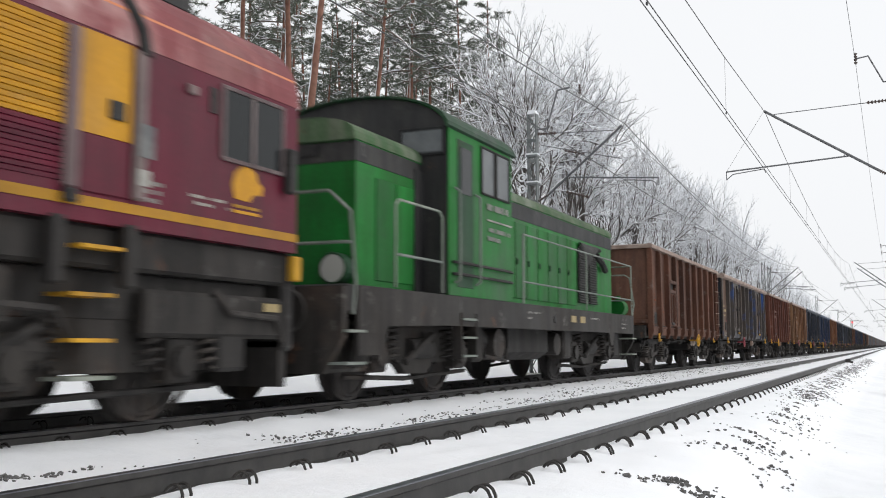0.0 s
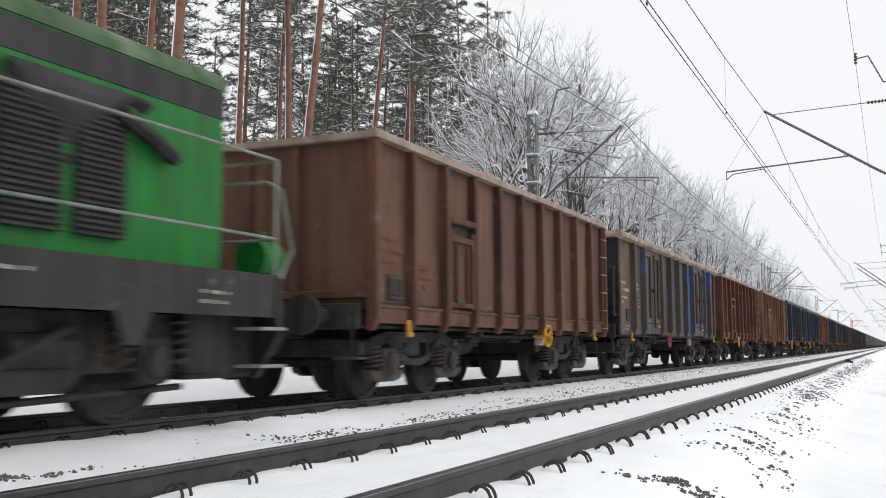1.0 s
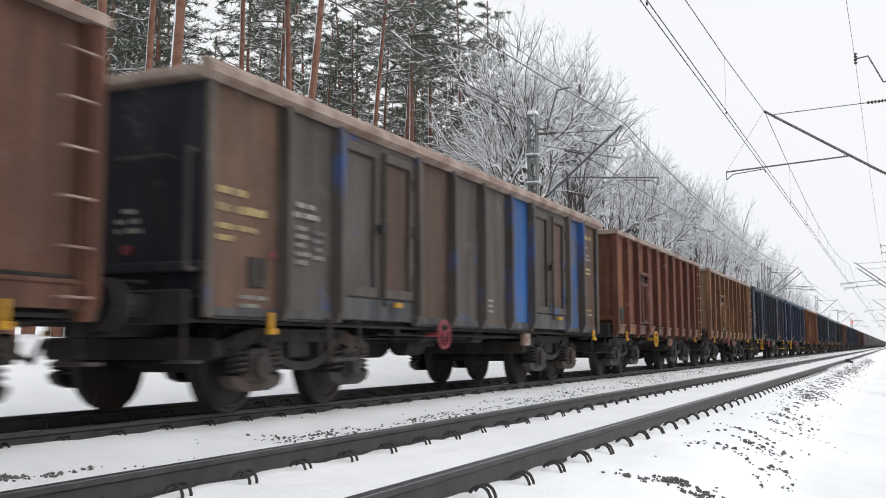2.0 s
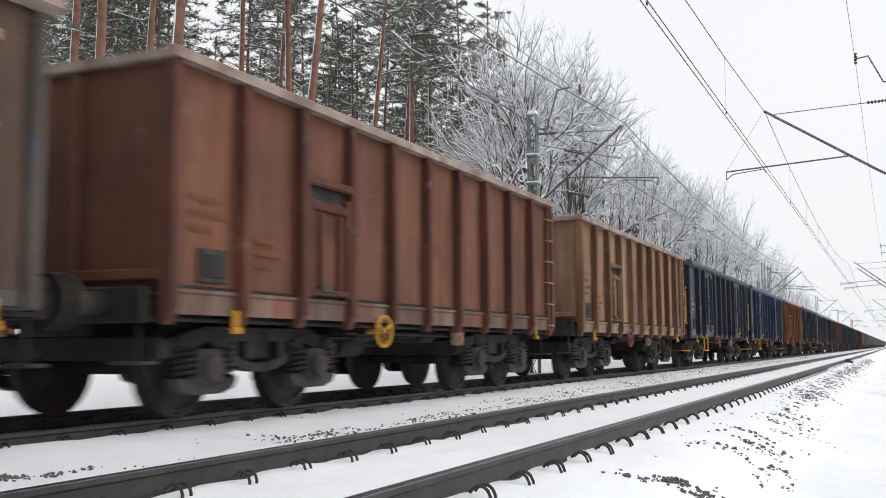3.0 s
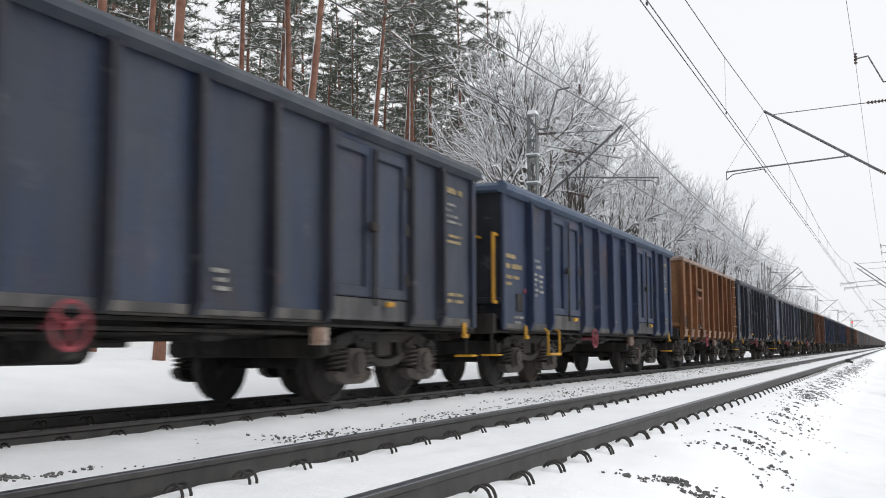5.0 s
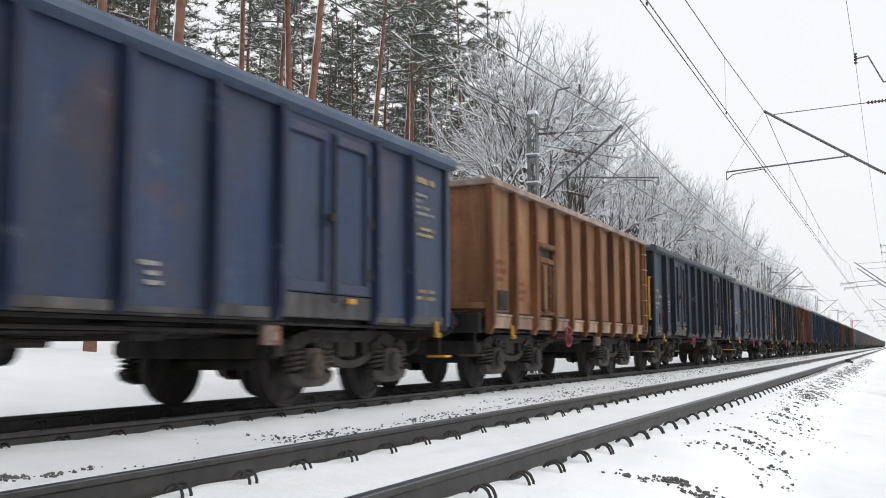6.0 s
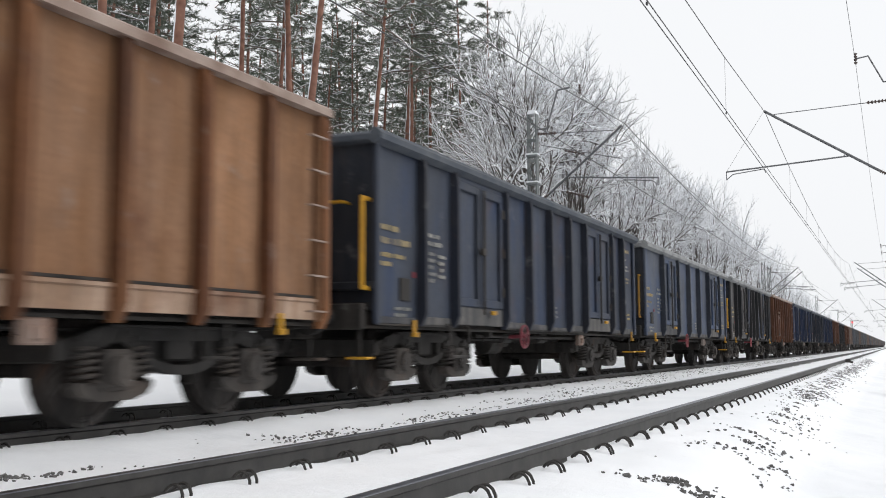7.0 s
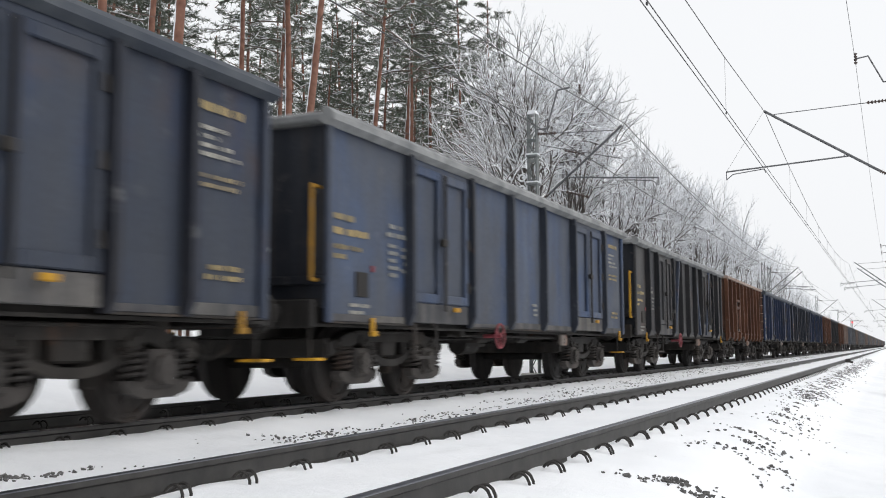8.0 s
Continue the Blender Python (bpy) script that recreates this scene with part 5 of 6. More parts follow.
def maroon_loco():
    """A full-width diesel; the end that follows first is at +y."""
    loco = thing("diesel_locomotive", "maroon diesel locomotive with golden yellow panel and stripe", "locomotive")
    C = -1.9

    def Y(v):
        return v - C
    hw, end = 1.36, 8.42
    side = [(-hw, 1.58), (hw, 1.58), (hw, 3.05)]
    roof = [(hw - 0.62 * (1 - math.cos(a)), 3.05 + 0.72 * math.sin(a)) for a in np.linspace(0, 1.35, 7)] + [(0, 3.86)]
    half = side[1:] + roof[1:]
    body = half + [(-x, z) for x, z in half[-2::-1]]
    part("body", prism(bmesh.new(), body, "y", Y(-12.2), Y(end)), MAROON, loco)
    cap = [(x * 1.004, z + 0.012) for x, z in roof]
    part("roof", prism(bmesh.new(), cap + [(-x, z) for x, z in cap[-2::-1]], "y", Y(-12.2), Y(end + 0.02)), ROOF_MAROON, loco)
    for s in (1, -1):
        def X(a, b):
            return (min(s * a, s * b), max(s * a, s * b))
        part("stripe", solid(*X(1.358, 1.368), Y(-12.2), Y(end + 0.005), 1.69, 1.77), GOLD, loco)
        part("roof_line", solid(*X(1.25, 1.316), Y(-12.2), Y(end), 3.33, 3.355), ORANGE, loco)
        part("yellow_panel", solid(*X(1.358, 1.372), Y(5.45), Y(6.0), 2.25, 3.04), GOLD, loco)
        shut = part("shutter", solid(*X(1.34, 1.36), Y(-3.0), Y(5.3), 1.85, 3.04), MAROON, loco)
        up = down = None
        for i in range(28):
            z = 1.87 + i * 0.042
            top = z > 2.25
            me = up if top else down
            if me is None:
                b = prism(bmesh.new(), [(s * 1.36, -0.021), (s * 1.371, -0.018), (s * 1.374, 0.010), (s * 1.36, 0.021)], "y", Y(-3.0), Y(5.3))
                o = part("slat", b, GOLD if top else MAROON, shut, place=pose(0, 0, z))
                up, down = (o.data, down) if top else (up, o.data)
            else:
                part("slat", me, GOLD if top else MAROON, shut, place=pose(0, 0, z))
        for y0 in (5.30, 6.02):
            part("door_pillar", solid(*X(1.36, 1.42), Y(y0), Y(y0 + 0.13), 1.80, 3.02, bevel=0.02), MAROON_GREY, loco)
        d = part("cab_door", solid(*X(1.36, 1.375), Y(5.46), Y(6.0), 1.80, 2.25, bevel=0.01), MAROON, loco)
        part("door_handle", solid(*X(1.37, 1.40), Y(5.75), Y(5.92), 2.40, 2.55, bevel=0.01), CLOTH, d)
        w = part("window", solid(*X(1.36, 1.372), Y(7.2), Y(8.12), 2.36, 2.98), GLASS, loco)
        part("window_frame", pipe(bmesh.new(), [(s * 1.372, Y(7.18), 2.34), (s * 1.372, Y(8.14), 2.34), (s * 1.372, Y(8.14), 3.0), (s * 1.372, Y(7.18), 3.0), (s * 1.372, Y(7.18), 2.34)], 0.022, 5), MAROON_GREY, w)
        part("window_bar", solid(*X(1.37, 1.385), Y(7.62), Y(7.66), 2.36, 2.98), MAROON_GREY, w)
        part("mirror", solid(*X(1.37, 1.47), Y(8.15), Y(8.27), 2.15, 2.6, bevel=0.02), CLOTH, loco)
        part("side_lamp", solid(*X(1.36, 1.40), Y(6.68), Y(6.8), 2.82, 2.90, bevel=0.01), MAROON_GREY, loco)
        part("side_vent", solid(*X(1.36, 1.375), Y(7.0), Y(7.1), 2.72, 2.95), CLOTH, loco)
        k = s * 1.362
        crest = [(7.38, 2.0), (7.60, 1.99), (7.66, 2.06), (7.80, 2.08), (7.82, 2.16), (7.74, 2.20), (7.70, 2.28), (7.60, 2.32), (7.48, 2.31), (7.38, 2.24), (7.34, 2.12)]
        part("emblem", prism(bmesh.new(), [(Y(u), v) for u, v in crest], "x", min(k, k + s * 0.006), max(k, k + s * 0.006)), GOLD, loco, "plain yellow emblem")
        for z in (1.92, 1.87):
            part("emblem_bar", solid(min(k, k + s * 0.006), max(k, k + s * 0.006), Y(7.36), Y(7.76), z, z + 0.028), GOLD, loco)
        t = bars(bmesh.new(), k - (0.004 if s < 0 else 0), Y(6.75), 1.93, (0.5, 0.55), 0.03, 0.03, 3)
        bars(t, k - (0.004 if s < 0 else 0), Y(6.1), 1.95, (0.3, 0.3, 0.25), 0.04, 0.03, 6)
        tagged(part("lettering", t, LETTER, loco), kind="stuff")
        part("notice", solid(*X(1.42, 1.426), Y(6.04), Y(6.22), 2.15, 2.42), LETTER, loco)
        part("notice", solid(*X(1.42, 1.426), Y(6.04), Y(6.18), 1.92, 2.05), LETTER, loco)
        for z, y0 in ((1.38, 5.48), (1.02, 5.40), (0.68, 5.40), (0.4, 5.40)):
            part("step", solid(*X(1.1, 1.42), Y(y0), Y(y0 + 0.42), z, z + 0.03), YELLOW if z > 0.5 else RAIL_WHITE, loco)
        for y0 in (5.2, 5.95):
            part("step_side", solid(*X(1.3, 1.42), Y(y0), Y(y0 + 0.12), 1.10, 1.6, bevel=0.02), FRAME_GREY, loco)
        part("roof_hose", pipe(bmesh.new(), [(s * 0.75, Y(5.55), 3.83), (s * 1.05, Y(5.75), 3.72), (s * 1.27, Y(5.98), 3.48), (s * 1.37, Y(6.10), 3.2), (s * 1.40, Y(6.12), 2.98)], 0.055, 7), CLOTH, loco)
        part("pillar_foot", solid(*X(1.36, 1.43), Y(5.30), Y(5.43), 1.70, 1.80, bevel=0.015), CLOTH, loco)
        part("end_marker", solid(*X(1.2, 1.38), Y(8.36), Y(8.5), 1.3, 1.55, bevel=0.015), YELLOW, loco)
        part("number_plate", solid(*X(1.31, 1.315), Y(7.95), Y(8.2), 0.98, 1.06), LETTER_Y, loco)
        part("bogie_cover", solid(*X(1.15, 1.3), Y(6.3), Y(8.3), 0.72, 1.12, bevel=0.04), GRIME, loco)
    part("underframe", solid(-1.28, 1.28, Y(-12.1), Y(8.35), 1.25, 1.58, bevel=0.03), GRIME, loco)
    part("equipment_case", solid(-1.15, 1.15, Y(-12.0), Y(8.2), 0.84, 1.26, bevel=0.03), GRIME, loco)
    part("nose", solid(-1.3, 1.3, Y(8.3), Y(8.5), 0.6, 1.58, bevel=0.04), GRIME, loco)
    for s in (1, -1):
        for y0 in (2.6, 4.4, 7.2):
            part("pipe_run", pipe(bmesh.new(), [(s * 1.3, Y(y0), 1.15), (s * 1.34, Y(y0 + 0.2), 0.95), (s * 1.34, Y(y0 + 0.9), 0.92), (s * 1.28, Y(y0 + 1.1), 0.7)], 0.03, 6), GRIME_LIGHT, loco)
        part("battery_box", solid(min(s * 1.15, s * 1.36), max(s * 1.15, s * 1.36), Y(1.4), Y(4.9), 0.78, 1.2, bevel=0.04), GRIME, loco)
    part("plough", prism(bmesh.new(), [(-1.25, 0.25), (1.25, 0.25), (1.25, 0.7), (-1.25, 0.7)], "y", Y(8.3), Y(8.42)), GRIME, loco)
    part("windscreen", solid(-1.1, 1.1, Y(8.42), Y(8.44), 2.4, 3.0), GLASS, loco)
    part("roof_unit", solid(-0.85, 0.85, Y(3.0), Y(7.4), 3.75, 4.0, bevel=0.06), BAND, loco)
    buffers(loco, Y(8.5), 1, GRIME)
    buffers(loco, Y(-12.2), -1, GRIME)
    part("fuel_tank", solid(-1.3, 1.3, Y(-4.6), Y(1.2), 0.35, 1.2, bevel=0.08), GRIME, loco)
    loco_bogie(loco, Y(5.0), (-1.85, 0.0, 1.85), long=2.5)
    loco_bogie(loco, Y(-8.8), (-1.85, 0.0, 1.85), long=2.5)
    return loco, C


locos = [green_loco(), maroon_loco()]
for o, y in locos:
    o.matrix_basis = pose(TRAIN_X, y, 0)


# ---- overhead line ----
def wire(bm, pts, r, n=5):
    """One unbroken thin tube through the points; wires run along y."""
    rings = []
    for p in pts:
        rings.append([bm.verts.new((p[0] + r * math.cos(2 * math.pi * k / n), p[1], p[2] + r * math.sin(2 * math.pi * k / n))) for k in range(n)])
    for a, b in zip(rings, rings[1:]):
        for k in range(n):
            bm.faces.new((a[k], a[(k + 1) % n], b[(k + 1) % n], b[k]))
    return bm


def insulator(bm, a, b, n=7, r=0.055):
    a, b = Vector(a), Vector(b)
    rod(bm, a, b, 0.02, 6)
    d = (b - a) / n
    for i in range(n):
        rod(bm, a + d * (i + 0.2), a + d * (i + 0.75), r, 8, r * 0.55)
    return bm


def lattice_mast(x, y, side, height, label, rings=False, arm_reach=2.75):
    """A mast with its cantilever over the track on the given side (+1 or -1 along x)."""
    mast = thing("catenary_mast", label, "railway mast", "masts of the overhead line", at=pose(x, y, 0))
    g = ground_height(x, y) - 0.1
    post = bmesh.new()
    for s in (-1, 1):
        box(post, s * 0.13 - 0.02, s * 0.13 + 0.02, -0.11, 0.11, g, height, 0.004)
    part("post", post, MAST, mast)
    lace, lace_me = bmesh.new(), None
    step = 0.42
    for i in range(int((height - g) / step)):
        z = g + 0.1 + i * step
        for face in (-0.10, 0.10):
            w = 0.12 if i % 2 else -0.12
            if rings:
                bar = part("lacing_bar", lace_me or rod(bmesh.new(), (-0.12, 0, 0), (0.12, 0, step), 0.016, 4), MAST, mast, place=pose(0, face, z, 0, 0, 180 if w < 0 else 0))
                lace_me = bar.data
            else:
                rod(lace, (-w, face, z), (w, face, z + step), 0.016, 4)
    if not rings:
        tagged(part("lacing", lace, MAST, mast), kind="stuff")
    if rings:
        for i in range(11):
            z = 0.6 + i * 0.62
            part("batten", solid(-0.15, 0.15, -0.118, -0.106, z, z + 0.10), MAST, mast)
    part("footing", solid(-0.35, 0.35, -0.35, 0.35, g - 0.3, g + 0.32, bevel=0.04), CONCRETE, mast)
    part("cap", prism(bmesh.new(), [(-0.15, height), (0.15, height), (0.10, height + 0.12), (-0.10, height + 0.12)], "y", -0.12, 0.12), SNOW_CLUMP, mast)
    k = side
    tip, foot = Vector((k * arm_reach, 0, 7.08)), Vector((k * 0.5, 0, 5.2))
    part("bracket_tube", rod(bmesh.new(), foot, tip, 0.036, 8), TUBE, mast)
    part("insulator", insulator(bmesh.new(), (k * 0.16, 0, 5.0), foot), INSUL, mast)
    part("top_stay", rod(bmesh.new(), (k * 0.75, 0, 7.04), tip - Vector((k * 0.25, 0, 0.12)), 0.012, 6), TUBE, mast)
    part("insulator", insulator(bmesh.new(), (k * 0.16, 0, 7.06), (k * 0.75, 0, 7.04)), INSUL, mast)
    a, b = Vector((k * 1.15, 0, 5.66)), Vector((k * (arm_reach + 1.05), 0, 5.46))
    part("registration_tube", rod(bmesh.new(), a, b, 0.022, 6), TUBE, mast)
    part("hanger", rod(bmesh.new(), a + Vector((k * 0.2, 0, 0)), a + Vector((k * 0.2, 0, 0.15)), 0.01, 5), TUBE, mast)
    part("steady_arm", pipe(bmesh.new(), [b, b + Vector((0, 0, -0.22)), b + Vector((-k * 0.18, 0, -0.08)), Vector((k * (arm_reach + 0.05), 0, 5.47)), Vector((k * arm_reach, 0, 5.36))], 0.014, 5), TUBE, mast)
    part("tie_wire", rod(bmesh.new(), b, tip, 0.004, 5), WIRE, mast)
    if rings:
        for z in (5.5, 6.35):
            part("band", solid(-0.18, 0.18, -0.15, 0.15, z, z + 0.07, bevel=0.01), MAST, mast)
            part("snow_cap", solid(-0.19, 0.19, -0.16, 0.16, z + 0.072, z + 0.11, bevel=0.015), SNOW_CLUMP, mast)
        for z in (5.0, 5.4, 5.75):
            b2 = torus(bmesh.new(), (-k * 0.36, 0, z), "y", 0.10, 0.03, 12, 6)
            rod(b2, (-k * 0.16, 0, z), (-k * 0.36, 0, z), 0.025, 6)
            part("pulley", b2, SNOW_CLUMP, mast)
        part("top_bracket", pipe(bmesh.new(), [(k * 0.15, 0, 7.2), (k * 0.45, 0, 7.2), (k * 0.8, 0, 8.35), (k * 1.2, 0, 8.4)], 0.03, 6), TUBE, mast)
        part("insulator", insulator(bmesh.new(), (k * 1.5, 0, 8.45), (k * 1.5, 0, 8.15), 4, 0.05), INSUL, mast)
        part("lower_stay", rod(bmesh.new(), (k * 0.2, 0.2, 6.75), (k * 2.6, 0.5, 6.2), 0.012, 5), TUBE, mast)
        part("insulator", insulator(bmesh.new(), (k * 0.9, 0.3, 6.55), (k * 1.5, 0.4, 6.4), 6), INSUL, mast)
        part("insulator", insulator(bmesh.new(), (k * 0.9, 0.4, 5.3), (k * 1.6, 0.5, 5.1), 6), INSUL, mast)
    return mast


FAR_MAST_X, NEAR_MAST_X = -9.75, 0.35
FAR_MAST_Y = (28.1, 86.4, 149.4, 208.0, 270.0)
NEAR_MAST_Y = (28.0, 82.7, 150.0, 212.0, 274.0)
for i, my in enumerate(FAR_MAST_Y):
    lattice_mast(FAR_MAST_X, my, 1, 7.68, "grey steel overhead line mast with snow-capped fittings" if i == 0 else "grey steel overhead line mast beside the wood", rings=(i == 0))
lattice_mast(FAR_MAST_X, 90.9, 1, 7.68, "grey steel overhead line mast beside the wood")
for my in NEAR_MAST_Y + (89.0,):
    near = lattice_mast(NEAR_MAST_X, my, -1, 8.4, "grey steel overhead line mast with an angled cantilever", arm_reach=3.35 if my < 50 else 2.9)
    part("feeder_bracket", pipe(bmesh.new(), [(-0.1, 0, 7.56), (-0.32, 0, 7.56), (-0.66, 0, 8.30), (-0.95, 0, 8.26)], 0.02, 6), TUBE, near)
    part("insulator", insulator(bmesh.new(), (-0.97, 0, 8.42), (-0.97, 0, 8.10), 4, 0.05), INSUL, near)


def catenary(x_track, stag, name, label, masts, zc=5.43, zm=7.04, sag=0.92, r=0.009, apart=0.0):
    """Contact wire, sagging messenger and droppers from mast to mast."""
    line = thing(name, label, "overhead wire")
    ends = [masts[0] - 58.0] + list(masts) + [332.0, 394.0]
    for d in ((-apart, apart) if apart else (0.0,)):
        cont = bmesh.new()
        wire(cont, [(x_track + d + (stag if k % 2 else -stag), y, zc) for k, y in enumerate(ends)], r)
        part("contact_wire", cont, WIRE, line)
    run, drop = [], bmesh.new()
    for k in range(len(ends) - 1):
        s0, s1 = (stag, -stag) if k % 2 else (-stag, stag)
        pts = []
        for i in range(9):
            u = i / 8
            pts.append(Vector((x_track + s0 + (s1 - s0) * u, ends[k] + (ends[k + 1] - ends[k]) * u, zm - sag * 4 * u * (1 - u))))
        run += pts if not run else pts[1:]
        for p in pts[1:-1]:
            rod(drop, p, (p.x, p.y, zc), 0.003, 4)
            box(drop, p.x - 0.012, p.x + 0.012, p.y - 0.025, p.y + 0.025, zc - 0.006, zc + 0.035)
    part("messenger_wire", wire(bmesh.new(), run, r), WIRE, line)
    tagged(part("dropper_set", drop, WIRE, line), kind="stuff")
    return line


catenary(-2.97, 0.0, "overhead_line", "thin dark contact wires over the empty track", NEAR_MAST_Y, apart=0.042)
catenary(-6.95, 0.03, "overhead_line", "thin dark contact wire over the goods train", FAR_MAST_Y, zc=5.44, zm=7.14, sag=1.08, r=0.012)
feed = thing("feeder_cable", "single thin cable on brackets above the masts", "cable")
bm = bmesh.new()
fy = [-30.3] + list(NEAR_MAST_Y) + [332.0]
for a, b in zip(fy, fy[1:]):
    wire(bm, [(-0.62, a + (b - a) * i / 8, 8.10 - 0.5 * 4 * (i / 8) * (1 - i / 8)) for i in range(9)], 0.006)
part("cable", bm, WIRE, feed)
feed = thing("feeder_cable", "single thin cable beside the wood", "cable")
bm = bmesh.new()
for a, b in zip(fy, fy[1:]):
    wire(bm, [(-8.25, a + (b - a) * i / 8, 8.2 - 0.5 * 4 * (i / 8) * (1 - i / 8)) for i in range(9)], 0.009)
part("cable", bm, WIRE, feed)


# ---- a red signal far down the line, and a sensor on the near rail ----
RED_LAMP, rn, rl, rb = mat("red_signal_lamp", 0.4)
rb.inputs["Base Color"].default_value = (0.6, 0.02, 0.02, 1)
rb.inputs["Emission Color"].default_value = (1.0, 0.03, 0.03, 1)
rb.inputs["Emission Strength"].default_value = 4.0
signal = thing("railway_signal", "tall railway signal showing a red light", "signal", at=pose(-9.4, 270, 0))
part("mast", rod(bmesh.new(), (0, 0, -0.5), (0, 0, 6.5), 0.06, 8), MAST, signal)
part("head", solid(-0.22, 0.22, -0.1, 0.1, 6.2, 6.9, bevel=0.05), MAST, signal)
part("lamp", rod(bmesh.new(), (0, -0.11, 6.5), (0, -0.2, 6.5), 0.14, 14), RED_LAMP, signal)
sensor = tagged(part("rail_sensor", box(solid(-0.10, 0.12, -0.3, 0.3, -0.13, 0.035, bevel=0.02), 0.1, 0.22, -0.12, 0.12, -0.2, -0.06, 0.02), CLIP, place=pose(-2.0, 50, 0)), "small dark sensor box bolted to the rail", "track sensor")


# ---- the wood ----
class Tubes:
    """Collects tapered tubes into one mesh."""

    def __init__(self):
        self.v, self.f = [], []

    def add(self, pts, radii, n):
        base = len(self.v)
        for i, (p, r) in enumerate(zip(pts, radii)):
            d = (pts[min(i + 1, len(pts) - 1)] - pts[max(i - 1, 0)]).normalized()
            u = d.orthogonal().normalized()
            w = d.cross(u)
            for k in range(n):
                a = 2 * math.pi * k / n
                self.v.append(p + u * (r * math.cos(a)) + w * (r * math.sin(a)))
        for i in range(len(pts) - 1):
            for k in range(n):
                a, b = base + i * n + k, base + i * n + (k + 1) % n
                self.f.append((a, b, b + n, a + n))

    def mesh(self, name):
        me = bpy.data.meshes.new(name)
        me.from_pydata([tuple(v) for v in self.v], [], self.f)
        return me


def bent(rng, start, direction, length, steps, wander, lift=0.0):
    """A wandering line; lift bends it up (or down) on the way."""
    pts, d = [start.copy()], direction.normalized()
    for i in range(steps):
        d = (d + Vector((rng.uniform(-1, 1), rng.uniform(-1, 1), rng.uniform(-1, 1))) * wander + Vector((0, 0, lift))).normalized()
        pts.append(pts[-1] + d * (length / steps))
    return pts


def taper(r0, r1, n):
    return [r0 + (r1 - r0) * i / (n - 1) for i in range(n)]


def bare_tree_meshes(seed, height, kids, thick=1.0, open_angle=1.0):
    """A forked trunk with rising limbs and twigs level by level; the lower levels are wood, the last two are twigs, and snow lies along the limbs."""
    rng = random.Random(seed)
    wood, twig, lie = Tubes(), Tubes(), Tubes()
    last = len(kids)

    def grow(p, d, length, r, level):
        steps = (6, 5, 4, 3, 2, 2)[level]
        pts = bent(rng, p, d, length, steps, 0.10 if level == 0 else 0.17 if level == 1 else 0.26, 0.05 if level < 3 else 0.03)
        radii = taper(r, max(0.007 * thick, r * 0.55), steps + 1)
        (twig if level >= last - 1 else wood).add(pts, radii, (8, 6, 5, 4, 3, 3)[level])
        if 0 < level < last and abs((pts[-1] - pts[0]).normalized().z) < 0.94:
            lie.add([q + Vector((0, 0, w * 0.8 + 0.004)) for q, w in zip(pts, radii)], [w * 0.85 + 0.008 for w in radii], 4)
        if level == last:
            return
        for k in range(kids[level] + 1):
            if k == kids[level]:
                q, run, u, turn = pts[-1], (pts[-1] - pts[-2]).normalized(), 1.0, rng.uniform(0.05, 0.3)
            else:
                start = 0.45 if level == 0 else 0.22
                u = start + (1 - start) * (k + rng.random()) / kids[level]
                j = min(int(u * steps), steps - 1)
                q, run = pts[j].lerp(pts[j + 1], u * steps - j), (pts[j + 1] - pts[j]).normalized()
                turn = rng.uniform(0.35, 0.85) * (open_angle if level == 0 else 1.0)
            side = run.orthogonal().normalized()
            side.rotate(Matrix.Rotation(k * 2.4 + rng.uniform(-0.7, 0.7), 3, run))
            grow(q, run * math.cos(turn) + side * math.sin(turn), length * rng.uniform(0.52, 0.8) * (1.12 - 0.35 * u), max(0.007 * thick, r * (0.70 - 0.18 * u)), level + 1)

    grow(Vector((0, 0, -0.3)), Vector((rng.uniform(-0.08, 0.08), rng.uniform(-0.08, 0.08), 1)), height * 0.46, height * 0.0125, 0)
    top = max(v.z for v in twig.v)
    wide = max(math.hypot(v.x, v.y) for v in twig.v) / top
    side = min(1.0, 0.31 * open_angle / wide) * height / top
    for tubes in (wood, twig, lie):
        tubes.v = [Vector((v.x * side, v.y * side, v.z * height / top)) for v in tubes.v]
    return wood.mesh("trunk"), twig.mesh("twigs"), lie.mesh("snow")


